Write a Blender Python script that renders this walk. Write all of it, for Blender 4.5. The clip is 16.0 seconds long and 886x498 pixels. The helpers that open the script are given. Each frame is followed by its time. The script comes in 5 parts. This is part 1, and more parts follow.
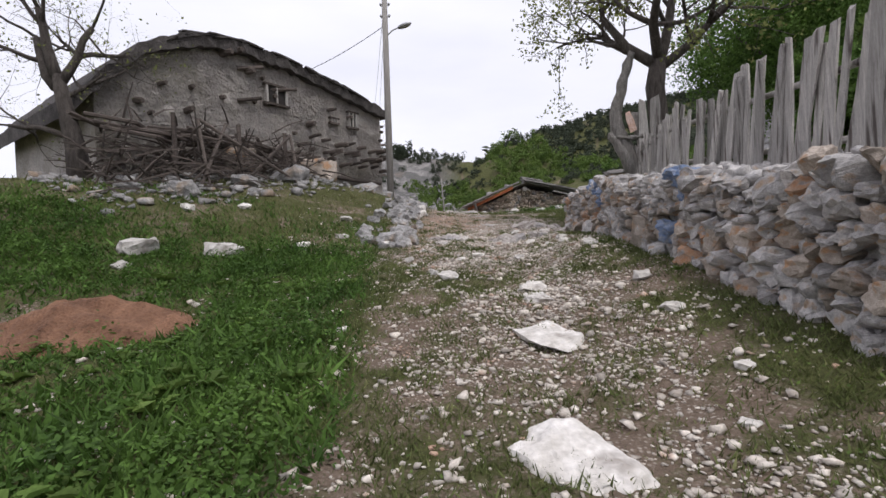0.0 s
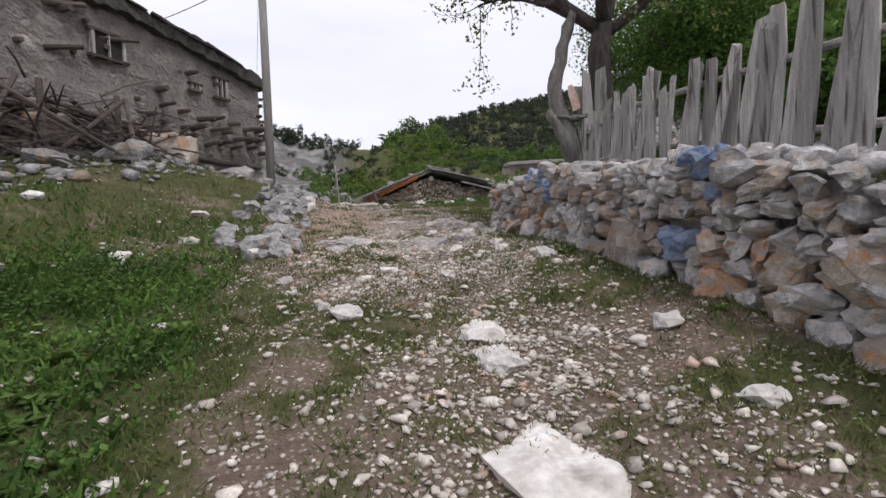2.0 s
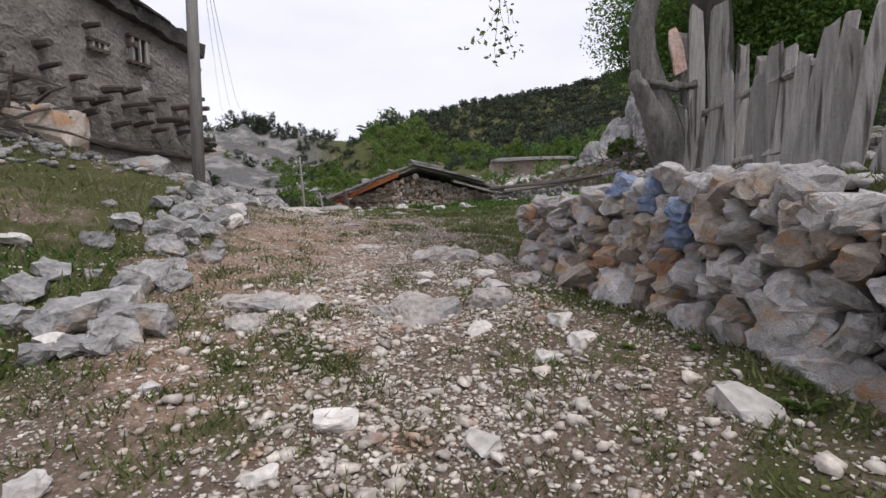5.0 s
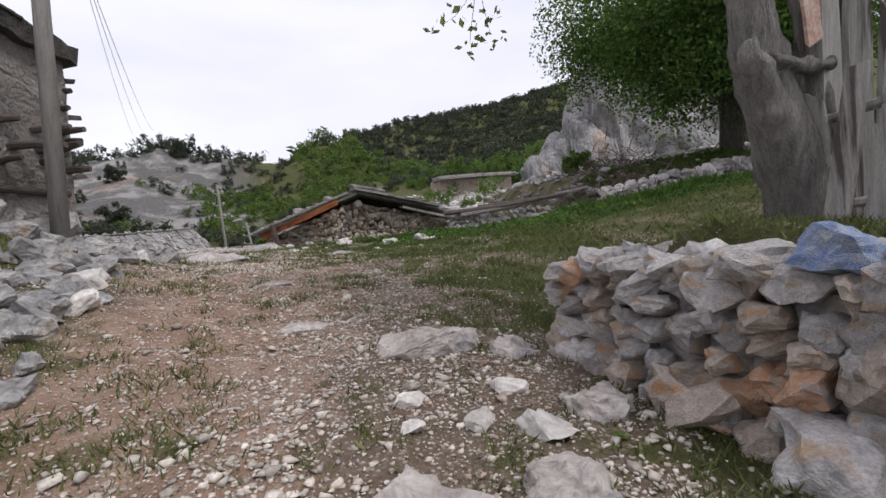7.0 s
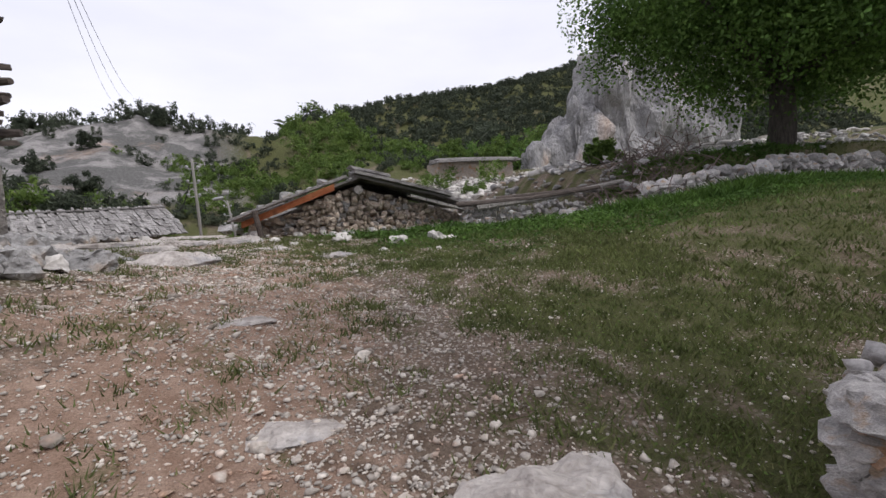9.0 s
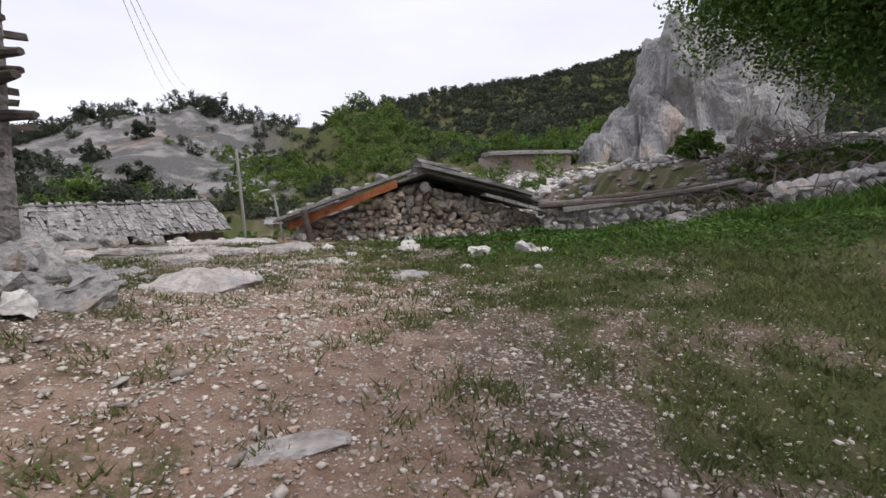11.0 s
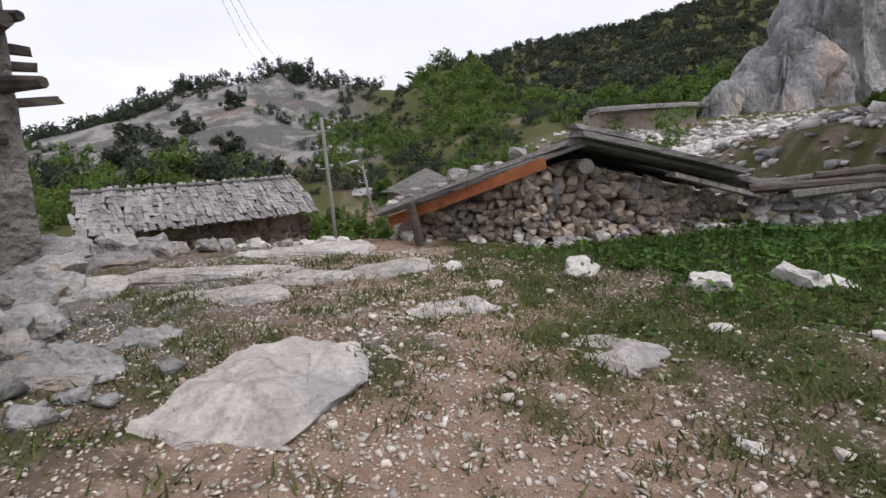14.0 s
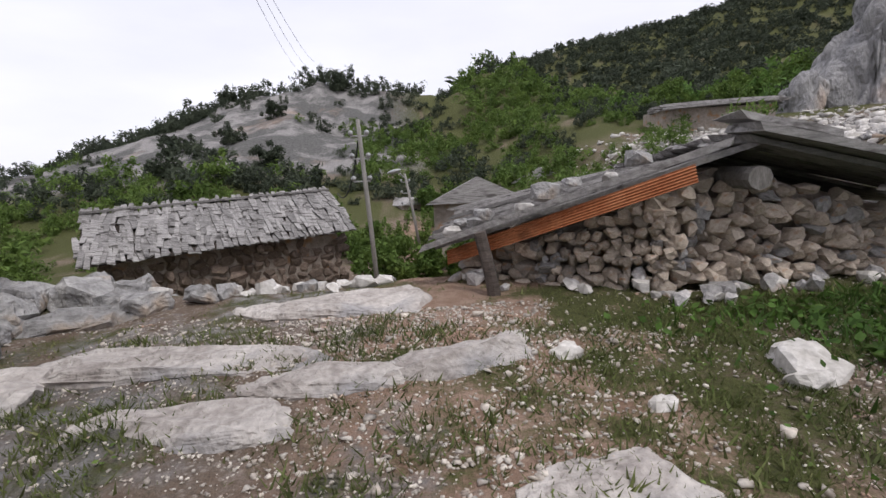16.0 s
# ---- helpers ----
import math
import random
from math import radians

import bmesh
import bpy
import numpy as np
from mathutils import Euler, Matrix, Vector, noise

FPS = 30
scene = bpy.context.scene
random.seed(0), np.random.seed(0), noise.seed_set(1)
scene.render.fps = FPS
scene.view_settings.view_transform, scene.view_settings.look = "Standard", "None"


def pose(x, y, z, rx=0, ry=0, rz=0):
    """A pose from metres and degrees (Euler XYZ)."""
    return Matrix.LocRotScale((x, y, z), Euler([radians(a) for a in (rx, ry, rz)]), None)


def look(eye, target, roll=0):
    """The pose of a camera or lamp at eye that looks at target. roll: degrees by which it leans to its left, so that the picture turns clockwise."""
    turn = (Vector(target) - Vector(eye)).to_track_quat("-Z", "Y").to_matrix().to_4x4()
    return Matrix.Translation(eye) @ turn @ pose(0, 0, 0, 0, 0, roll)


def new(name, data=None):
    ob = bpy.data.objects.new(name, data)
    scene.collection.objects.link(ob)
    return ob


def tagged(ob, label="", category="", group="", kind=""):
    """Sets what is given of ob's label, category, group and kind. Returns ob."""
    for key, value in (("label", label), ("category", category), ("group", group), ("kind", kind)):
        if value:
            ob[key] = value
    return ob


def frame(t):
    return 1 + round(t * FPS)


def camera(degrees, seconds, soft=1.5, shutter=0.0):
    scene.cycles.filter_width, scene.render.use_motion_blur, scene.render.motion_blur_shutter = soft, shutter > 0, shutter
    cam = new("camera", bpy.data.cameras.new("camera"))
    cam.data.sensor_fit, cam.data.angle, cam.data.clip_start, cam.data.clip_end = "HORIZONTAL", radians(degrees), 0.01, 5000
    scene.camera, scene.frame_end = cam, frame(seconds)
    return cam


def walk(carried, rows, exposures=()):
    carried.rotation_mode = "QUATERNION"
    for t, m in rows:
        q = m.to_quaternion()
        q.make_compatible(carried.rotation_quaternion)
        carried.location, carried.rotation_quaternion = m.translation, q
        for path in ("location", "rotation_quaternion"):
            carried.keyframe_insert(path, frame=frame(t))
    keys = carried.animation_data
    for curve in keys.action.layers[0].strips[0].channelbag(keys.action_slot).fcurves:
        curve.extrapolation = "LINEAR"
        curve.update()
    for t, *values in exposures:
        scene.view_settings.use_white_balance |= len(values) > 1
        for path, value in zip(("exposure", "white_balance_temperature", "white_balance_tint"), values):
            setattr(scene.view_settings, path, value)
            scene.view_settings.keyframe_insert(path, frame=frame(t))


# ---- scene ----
cam = camera(85.2, 16.0)
METRES, EYE, TILT, LEAN, TURN = 18.0, 1.45, -1.0, 2.5, 0.0
ROWS = [
    (0.0, 0.0, 0.0, 0.0, -0.0, 0.0, 0.0),
    (0.5, -0.0024, 0.0351, 0.0033, -1.09, 1.54, -0.96),
    (1.0, -0.0022, 0.0719, 0.0065, -8.31, 0.09, -0.85),
    (1.5, 0.0001, 0.1071, 0.0115, -5.56, -1.42, -2.29),
    (2.0, 0.0005, 0.1425, 0.0161, -12.28, -1.23, 0.3),
    (2.5, 0.0056, 0.1772, 0.0197, -9.18, -1.32, 1.46),
    (3.0, 0.0125, 0.2121, 0.0237, -14.6, -0.79, -0.81),
    (3.5, 0.0181, 0.2446, 0.0281, -17.0, -2.16, -0.09),
    (4.0, 0.0219, 0.2771, 0.0356, -13.95, -2.1, -0.27),
    (6.5, 0.0404, 0.4357, 0.0663, -19.87, -0.91, 0.51),
    (7.0, 0.0441, 0.4667, 0.0743, -22.1, 0.06, 2.38),
    (7.5, 0.0483, 0.4973, 0.079, -20.01, -0.15, -0.48),
    (8.0, 0.0505, 0.5284, 0.083, -22.82, -0.94, 0.3),
    (8.5, 0.0535, 0.5566, 0.0901, -23.71, -1.77, 0.16),
    (11.0, 0.0546, 0.6975, 0.1105, -18.88, -2.98, -1.15),
    (11.5, 0.0521, 0.7251, 0.1149, -12.81, -3.13, -2.51),
    (12.0, 0.05, 0.753, 0.1204, -17.27, -2.92, 0.25),
    (12.5, 0.0478, 0.7816, 0.123, -15.4, -4.81, 1.22),
    (13.0, 0.045, 0.8094, 0.1267, -13.98, -4.15, -1.57),
    (13.5, 0.0425, 0.8346, 0.1327, -11.34, -6.52, 2.37),
    (14.0, 0.0447, 0.8634, 0.1359, -9.34, -7.65, -0.33),
    (14.5, 0.0446, 0.8927, 0.1369, -9.3, -7.96, -0.93),
    (15.0, 0.0442, 0.9241, 0.1389, -5.81, -5.16, -3.16),
    (15.5, 0.0418, 0.9546, 0.1407, -5.0, -6.79, -3.86),
    (16.0, 0.0397, 0.9821, 0.1451, -4.72, -7.01, 0.5),
]
walk(cam, [(t, pose(0, 0, EYE, TILT, LEAN, TURN) @ pose(METRES * x, METRES * y, METRES * z, 90 + pitch, roll, yaw)) for t, x, y, z, yaw, pitch, roll in ROWS])
scene.view_settings.exposure = 0.12

# ---- light ----
world = bpy.data.worlds.new("sky_world")
scene.world = world
world.use_nodes = True
wn, wl = world.node_tree.nodes, world.node_tree.links
wbg = wn["Background"]
wsky = wn.new("ShaderNodeTexSky")
wsky.sky_type, wsky.sun_disc = "NISHITA", False
wsky.sun_elevation, wsky.sun_rotation = radians(50), radians(-60)
wtc = wn.new("ShaderNodeTexCoord")
wmap = wn.new("ShaderNodeMapping")
wmap.inputs["Scale"].default_value = (1.2, 1.2, 4.0)
wnoise = wn.new("ShaderNodeTexNoise")
wnoise.inputs["Scale"].default_value = 1.6
wnoise.inputs["Detail"].default_value = 6
wramp = wn.new("ShaderNodeValToRGB")
wramp.color_ramp.elements[0].position, wramp.color_ramp.elements[0].color = 0.3, (8.2, 8.2, 9.5, 1)
wramp.color_ramp.elements[1].position, wramp.color_ramp.elements[1].color = 0.7, (9.9, 9.8, 10.9, 1)
wmix = wn.new("ShaderNodeMixRGB")
wmix.inputs["Fac"].default_value = 0.93
wl.new(wtc.outputs["Generated"], wmap.inputs["Vector"])
wl.new(wmap.outputs[0], wnoise.inputs["Vector"])
wl.new(wnoise.outputs["Fac"], wramp.inputs["Fac"])
wl.new(wsky.outputs["Color"], wmix.inputs[1])
wl.new(wramp.outputs["Color"], wmix.inputs[2])
wl.new(wmix.outputs[0], wbg.inputs["Color"])
wbg.inputs["Strength"].default_value = 0.1
sun_lamp = bpy.data.lights.new("sun", "SUN")
sun_lamp.energy, sun_lamp.angle, sun_lamp.color = 1.6, radians(14), (1, 0.97, 0.94)
sun_ob = new("sun", sun_lamp)
sun_ob.matrix_world = look((10, -10, 30), (0, 6, 0))

# ---- materials ----


def mat(name, c1, c2, scale=4.0, rough=0.9, bump=0.4, fine=40.0, c3=None, spot=0.0, stretch=(1, 1, 1), vary=0.25, metal=0.0, coords="Object", dist=0.02, grain=0.2, cracks=0.0):
    """Two colours mixed by broad noise, a third in spots, fine grain, relief, and a change from piece to piece."""
    m = bpy.data.materials.new(name)
    m.use_nodes = True
    n, l = m.node_tree.nodes, m.node_tree.links
    b = n["Principled BSDF"]
    b.inputs["Roughness"].default_value, b.inputs["Metallic"].default_value = rough, metal
    b.inputs["Specular IOR Level"].default_value = 0.25
    tc = n.new("ShaderNodeTexCoord")
    mp = n.new("ShaderNodeMapping")
    mp.inputs["Scale"].default_value = stretch
    l.new(tc.outputs[coords], mp.inputs["Vector"])
    info = n.new("ShaderNodeObjectInfo")
    geo = n.new("ShaderNodeNewGeometry")
    n1 = n.new("ShaderNodeTexNoise")
    n1.inputs["Scale"].default_value, n1.inputs["Detail"].default_value = scale, 8
    n1.inputs["Roughness"].default_value = 0.65
    n2 = n.new("ShaderNodeTexNoise")
    n2.inputs["Scale"].default_value, n2.inputs["Detail"].default_value = fine, 5
    for k in (n1, n2):
        l.new(mp.outputs[0], k.inputs["Vector"])
    r = n.new("ShaderNodeValToRGB")
    r.color_ramp.elements[0].position, r.color_ramp.elements[0].color = 0.33, (*c1, 1)
    r.color_ramp.elements[1].position, r.color_ramp.elements[1].color = 0.67, (*c2, 1)
    l.new(n1.outputs["Fac"], r.inputs["Fac"])
    out = r.outputs["Color"]
    if c3:
        n3 = n.new("ShaderNodeTexNoise")
        n3.inputs["Scale"].default_value, n3.inputs["Detail"].default_value = scale * 0.45, 4
        l.new(mp.outputs[0], n3.inputs["Vector"])
        r3 = n.new("ShaderNodeValToRGB")
        r3.color_ramp.elements[0].position, r3.color_ramp.elements[1].position = 0.62 - spot * 0.3, 0.72 - spot * 0.3
        l.new(n3.outputs["Fac"], r3.inputs["Fac"])
        x3 = n.new("ShaderNodeMixRGB")
        x3.inputs[2].default_value = (*c3, 1)
        l.new(r3.outputs["Color"], x3.inputs["Fac"])
        l.new(out, x3.inputs[1])
        out = x3.outputs[0]
    if cracks:
        warp = n.new("ShaderNodeMixRGB")
        warp.inputs["Fac"].default_value = 0.12
        l.new(mp.outputs[0], warp.inputs[1])
        l.new(n1.outputs["Color"], warp.inputs[2])
        cell = n.new("ShaderNodeTexVoronoi")
        cell.feature = "DISTANCE_TO_EDGE"
        cell.inputs["Scale"].default_value = cracks
        l.new(warp.outputs[0], cell.inputs["Vector"])
        rc = n.new("ShaderNodeValToRGB")
        rc.color_ramp.elements[0].position, rc.color_ramp.elements[0].color = 0.0, (0.45, 0.42, 0.4, 1)
        rc.color_ramp.elements[1].position, rc.color_ramp.elements[1].color = 0.05, (1, 1, 1, 1)
        l.new(cell.outputs["Distance"], rc.inputs["Fac"])
        xc = n.new("ShaderNodeMixRGB")
        xc.blend_type = "MULTIPLY"
        xc.inputs["Fac"].default_value = 0.4
        l.new(out, xc.inputs[1])
        l.new(rc.outputs["Color"], xc.inputs[2])
        out = xc.outputs[0]
    add = n.new("ShaderNodeMath")
    add.operation = "ADD"
    l.new(info.outputs["Random"], add.inputs[0])
    l.new(geo.outputs["Random Per Island"], add.inputs[1])
    fr = n.new("ShaderNodeMath")
    fr.operation = "FRACT"
    l.new(add.outputs[0], fr.inputs[0])
    mr = n.new("ShaderNodeMapRange")
    mr.inputs["To Min"].default_value, mr.inputs["To Max"].default_value = 1 - vary, 1 + vary
    l.new(fr.outputs[0], mr.inputs["Value"])
    gr = n.new("ShaderNodeMapRange")
    gr.inputs["From Min"].default_value, gr.inputs["From Max"].default_value = 0.3, 0.7
    gr.inputs["To Min"].default_value, gr.inputs["To Max"].default_value = 1 - grain, 1 + grain
    l.new(n2.outputs["Fac"], gr.inputs["Value"])
    mu = n.new("ShaderNodeMath")
    mu.operation = "MULTIPLY"
    l.new(mr.outputs[0], mu.inputs[0])
    l.new(gr.outputs[0], mu.inputs[1])
    hv = n.new("ShaderNodeHueSaturation")
    l.new(mu.outputs[0], hv.inputs["Value"])
    l.new(out, hv.inputs["Color"])
    l.new(hv.outputs[0], b.inputs["Base Color"])
    if bump:
        bp = n.new("ShaderNodeBump")
        bp.inputs["Strength"].default_value, bp.inputs["Distance"].default_value = bump, dist
        sm = n.new("ShaderNodeMath")
        sm.operation = "ADD"
        l.new(n1.outputs["Fac"], sm.inputs[0])
        l.new(n2.outputs["Fac"], sm.inputs[1])
        l.new(sm.outputs[0], bp.inputs["Height"])
        l.new(bp.outputs[0], b.inputs["Normal"])
    return m


M_STONE = mat("grey_limestone", (0.29, 0.278, 0.273), (0.56, 0.53, 0.51), 6, c3=(0.40, 0.30, 0.22), spot=0.15, vary=0.28, bump=0.7)
M_STONE_TAN = mat("ochre_limestone", (0.29, 0.24, 0.20), (0.47, 0.41, 0.355), 6, c3=(0.40, 0.24, 0.14), spot=0.15, bump=0.7)
M_STONE_ORANGE = mat("orange_limestone", (0.40, 0.20, 0.10), (0.42, 0.32, 0.25), 7, c3=(0.3, 0.28, 0.27), spot=0.2, bump=0.7)
M_STONE_BLUE = mat("blue_paint_on_limestone", (0.13, 0.22, 0.43), (0.36, 0.375, 0.40), 5, vary=0.15, bump=0.7)
M_WHITE = mat("white_limestone", (0.45, 0.42, 0.38), (0.68, 0.65, 0.62), 5, c3=(0.32, 0.29, 0.26), spot=0.15, vary=0.2, bump=0.6, fine=22, grain=0.12)
M_SLAB = mat("pale_bedrock", (0.32, 0.285, 0.26), (0.54, 0.50, 0.465), 3.0, c3=(0.33, 0.315, 0.31), spot=0.25, vary=0.1, bump=0.9, dist=0.03, fine=26, grain=0.16, cracks=2.0)
M_GREYROCK = mat("weathered_grey_rock", (0.20, 0.195, 0.193), (0.45, 0.435, 0.42), 3.5, c3=(0.35, 0.27, 0.2), spot=0.12, vary=0.18, bump=0.9, dist=0.04, fine=24, grain=0.16, cracks=2.5)
M_PEBBLE = mat("pale_gravel", (0.36, 0.31, 0.26), (0.62, 0.57, 0.51), 8, vary=0.35, bump=0.2, c3=(0.4, 0.27, 0.2), spot=0.1)
M_FENCE = mat("weathered_grey_board", (0.31, 0.29, 0.27), (0.54, 0.51, 0.475), 5, stretch=(6, 6, 0.5), fine=60, vary=0.28, bump=0.7, c3=(0.13, 0.11, 0.1), spot=0.15)
M_WOODDARK = mat("dark_old_timber", (0.055, 0.045, 0.04), (0.14, 0.115, 0.10), 6, stretch=(1, 1, 5), vary=0.3, bump=0.6)
M_ROOFWOOD = mat("silver_grey_roof_board", (0.2, 0.19, 0.185), (0.42, 0.40, 0.385), 4, stretch=(1, 6, 6), vary=0.3, bump=0.7, c3=(0.12, 0.11, 0.105), spot=0.2)
M_PLASTER = mat("mud_plaster", (0.35, 0.32, 0.295), (0.55, 0.51, 0.47), 1.3, fine=14, c3=(0.36, 0.33, 0.29), spot=0.2, vary=0.05, bump=1.0, dist=0.08)
M_ROOFDARK = mat("dark_earth_roof", (0.04, 0.036, 0.035), (0.10, 0.09, 0.085), 3, fine=20, vary=0.2, bump=1.0, dist=0.06)
M_RUST = mat("rusted_sheet", (0.33, 0.11, 0.045), (0.45, 0.19, 0.09), 4, rough=0.75, vary=0.05, bump=0.3, c3=(0.2, 0.08, 0.04), spot=0.2)
M_BARK = mat("grey_brown_bark", (0.06, 0.05, 0.045), (0.15, 0.13, 0.115), 5, stretch=(3, 3, 0.8), vary=0.1, bump=1.0, dist=0.04)
M_BARKGREY = mat("bleached_dead_wood", (0.19, 0.175, 0.16), (0.37, 0.345, 0.32), 5, stretch=(4, 4, 0.7), vary=0.15, bump=1.0, dist=0.03)
M_POLE = mat("grey_pole_wood", (0.2, 0.19, 0.175), (0.32, 0.3, 0.28), 4, stretch=(5, 5, 0.4), vary=0.05, bump=0.4)
M_METAL = mat("dull_galvanised_steel", (0.3, 0.3, 0.3), (0.45, 0.45, 0.45), 5, rough=0.5, metal=0.6, vary=0.05, bump=0.1)
M_WIRE = mat("black_cable", (0.03, 0.03, 0.03), (0.05, 0.05, 0.05), 5, vary=0, bump=0)
# near-black colour that paints the shade inside windows
M_DARK = mat("interior_shade", (0.02, 0.018, 0.016), (0.035, 0.03, 0.028), 4, vary=0, bump=0.2)
M_CLOTH = mat("faded_pink_cloth", (0.5, 0.3, 0.22), (0.62, 0.5, 0.45), 5, vary=0.1, bump=0.2)
M_SOIL = mat("red_brown_earth", (0.10, 0.05, 0.03), (0.25, 0.135, 0.083), 2.5, fine=30, vary=0.1, bump=1.0, dist=0.05)


def leafmat(name, c1, c2, vary=0.35):
    m = mat(name, c1, c2, 0.8, rough=0.75, bump=0, vary=vary, coords="Object")
    n, l = m.node_tree.nodes, m.node_tree.links
    tr = n.new("ShaderNodeBsdfTranslucent")
    mx = n.new("ShaderNodeMixShader")
    mx.inputs["Fac"].default_value = 0.3
    src = n["Principled BSDF"].inputs["Base Color"].links[0].from_socket
    l.new(src, tr.inputs["Color"])
    l.new(n["Principled BSDF"].outputs[0], mx.inputs[1])
    l.new(tr.outputs[0], mx.inputs[2])
    l.new(mx.outputs[0], n["Material Output"].inputs["Surface"])
    return m


M_GRASS = leafmat("lush_grass", (0.045, 0.095, 0.018), (0.10, 0.175, 0.035), 0.45)
M_GRASSDRY = leafmat("short_dry_grass", (0.12, 0.14, 0.05), (0.22, 0.21, 0.10))
M_LEAF = leafmat("evergreen_leaf", (0.06, 0.12, 0.026), (0.13, 0.215, 0.048), 0.45)
M_LEAFNEW = leafmat("young_olive_leaf", (0.15, 0.17, 0.06), (0.24, 0.26, 0.09))
M_LEAFSPRING = leafmat("spring_green_leaf", (0.075, 0.13, 0.03), (0.14, 0.2, 0.045))
M_SCRUB = leafmat("dark_scrub", (0.038, 0.05, 0.034), (0.08, 0.095, 0.06), 0.4)
M_TWIG = mat("dry_brown_twigs", (0.10, 0.075, 0.065), (0.19, 0.15, 0.135), 4, vary=0.3, bump=0)

# ground cover: R grass, G red earth, B bare rock
M_GROUND = bpy.data.materials.new("stony_ground")
M_GROUND.use_nodes = True


def ground_nodes():
    n, l = M_GROUND.node_tree.nodes, M_GROUND.node_tree.links
    b = n["Principled BSDF"]
    b.inputs["Roughness"].default_value = 0.95
    b.inputs["Specular IOR Level"].default_value = 0.15
    tc = n.new("ShaderNodeTexCoord")
    at = n.new("ShaderNodeAttribute")
    at.attribute_name = "cover"
    sep = n.new("ShaderNodeSeparateColor")
    l.new(at.outputs["Color"], sep.inputs[0])

    def noise_tex(s, d=6):
        k = n.new("ShaderNodeTexNoise")
        k.inputs["Scale"].default_value, k.inputs["Detail"].default_value = s, d
        k.inputs["Roughness"].default_value = 0.65
        l.new(tc.outputs["Object"], k.inputs["Vector"])
        return k.outputs["Fac"]

    def ramp(src, p0, c0, p1, c1):
        k = n.new("ShaderNodeValToRGB")
        k.color_ramp.elements[0].position, k.color_ramp.elements[0].color = p0, (*c0, 1)
        k.color_ramp.elements[1].position, k.color_ramp.elements[1].color = p1, (*c1, 1)
        l.new(src, k.inputs["Fac"])
        return k.outputs["Color"]

    def mix(f, a, c):
        k = n.new("ShaderNodeMixRGB")
        l.new(f, k.inputs["Fac"])
        l.new(a, k.inputs[1])
        l.new(c, k.inputs[2])
        return k.outputs[0]

    def edge(mask, nz, soft=0.12):
        """The mask's edge broken up by noise."""
        s = n.new("ShaderNodeMath")
        s.operation = "ADD"
        l.new(mask, s.inputs[0])
        l.new(nz, s.inputs[1])
        k = n.new("ShaderNodeMapRange")
        k.inputs["From Min"].default_value, k.inputs["From Max"].default_value = 1 - soft, 1 + soft
        l.new(s.outputs[0], k.inputs["Value"])
        return k.outputs[0]

    big, mid, fine, grit = noise_tex(0.6), noise_tex(5), noise_tex(28), noise_tex(90, 3)
    vor = n.new("ShaderNodeTexVoronoi")
    vor.inputs["Scale"].default_value = 26
    l.new(tc.outputs["Object"], vor.inputs["Vector"])
    gravel = ramp(mid, 0.3, (0.13, 0.092, 0.068), 0.7, (0.30, 0.235, 0.185))
    chips = ramp(vor.outputs["Distance"], 0.2, (0.48, 0.42, 0.36), 0.42, (0.16, 0.12, 0.09))
    gravel = mix(edge(mid, fine), gravel, chips)
    # grass cover, its colour lowered to include shade between the blades
    grass = ramp(fine, 0.3, (0.05, 0.055, 0.022), 0.7, (0.115, 0.12, 0.045))
    earth = ramp(mid, 0.3, (0.24, 0.15, 0.105), 0.7, (0.42, 0.305, 0.235))
    huge = noise_tex(0.12)
    pale = ramp(mid, 0.3, (0.21, 0.20, 0.19), 0.7, (0.35, 0.33, 0.32))
    dark = ramp(mid, 0.3, (0.075, 0.073, 0.068), 0.7, (0.17, 0.166, 0.16))
    tan = ramp(mid, 0.3, (0.28, 0.19, 0.14), 0.7, (0.38, 0.29, 0.23))
    rock = mix(ramp(noise_tex(0.22, 10), 0.46, (0, 0, 0), 0.56, (1, 1, 1)), dark, pale)
    rock = mix(ramp(huge, 0.58, (0, 0, 0), 0.7, (0.6, 0.6, 0.6)), rock, tan)
    col = mix(edge(sep.outputs[1], mid), gravel, earth)
    col = mix(edge(sep.outputs[0], fine, 0.2), col, grass)
    col = mix(edge(sep.outputs[2], mid, 0.15), col, rock)
    gr = n.new("ShaderNodeMapRange")
    gr.inputs["From Min"].default_value, gr.inputs["From Max"].default_value = 0.3, 0.7
    gr.inputs["To Min"].default_value, gr.inputs["To Max"].default_value = 0.75, 1.2
    l.new(grit, gr.inputs["Value"])
    hv = n.new("ShaderNodeHueSaturation")
    l.new(gr.outputs[0], hv.inputs["Value"])
    l.new(col, hv.inputs["Color"])
    l.new(hv.outputs[0], b.inputs["Base Color"])
    s = n.new("ShaderNodeMath")
    s.operation = "ADD"
    l.new(fine, s.inputs[0])
    l.new(grit, s.inputs[1])
    bp = n.new("ShaderNodeBump")
    bp.inputs["Strength"].default_value, bp.inputs["Distance"].default_value = 0.8, 0.03
    l.new(s.outputs[0], bp.inputs["Height"])
    l.new(bp.outputs[0], b.inputs["Normal"])


ground_nodes()

# ---- building helpers ----
RNG = np.random.default_rng(7)
rnd = random.Random(11)


def smooth(v, a, b):
    t = np.clip((np.asarray(v, float) - a) / (b - a), 0, 1)
    return t * t * (3 - 2 * t)


LATTICE = RNG.random((256, 256))


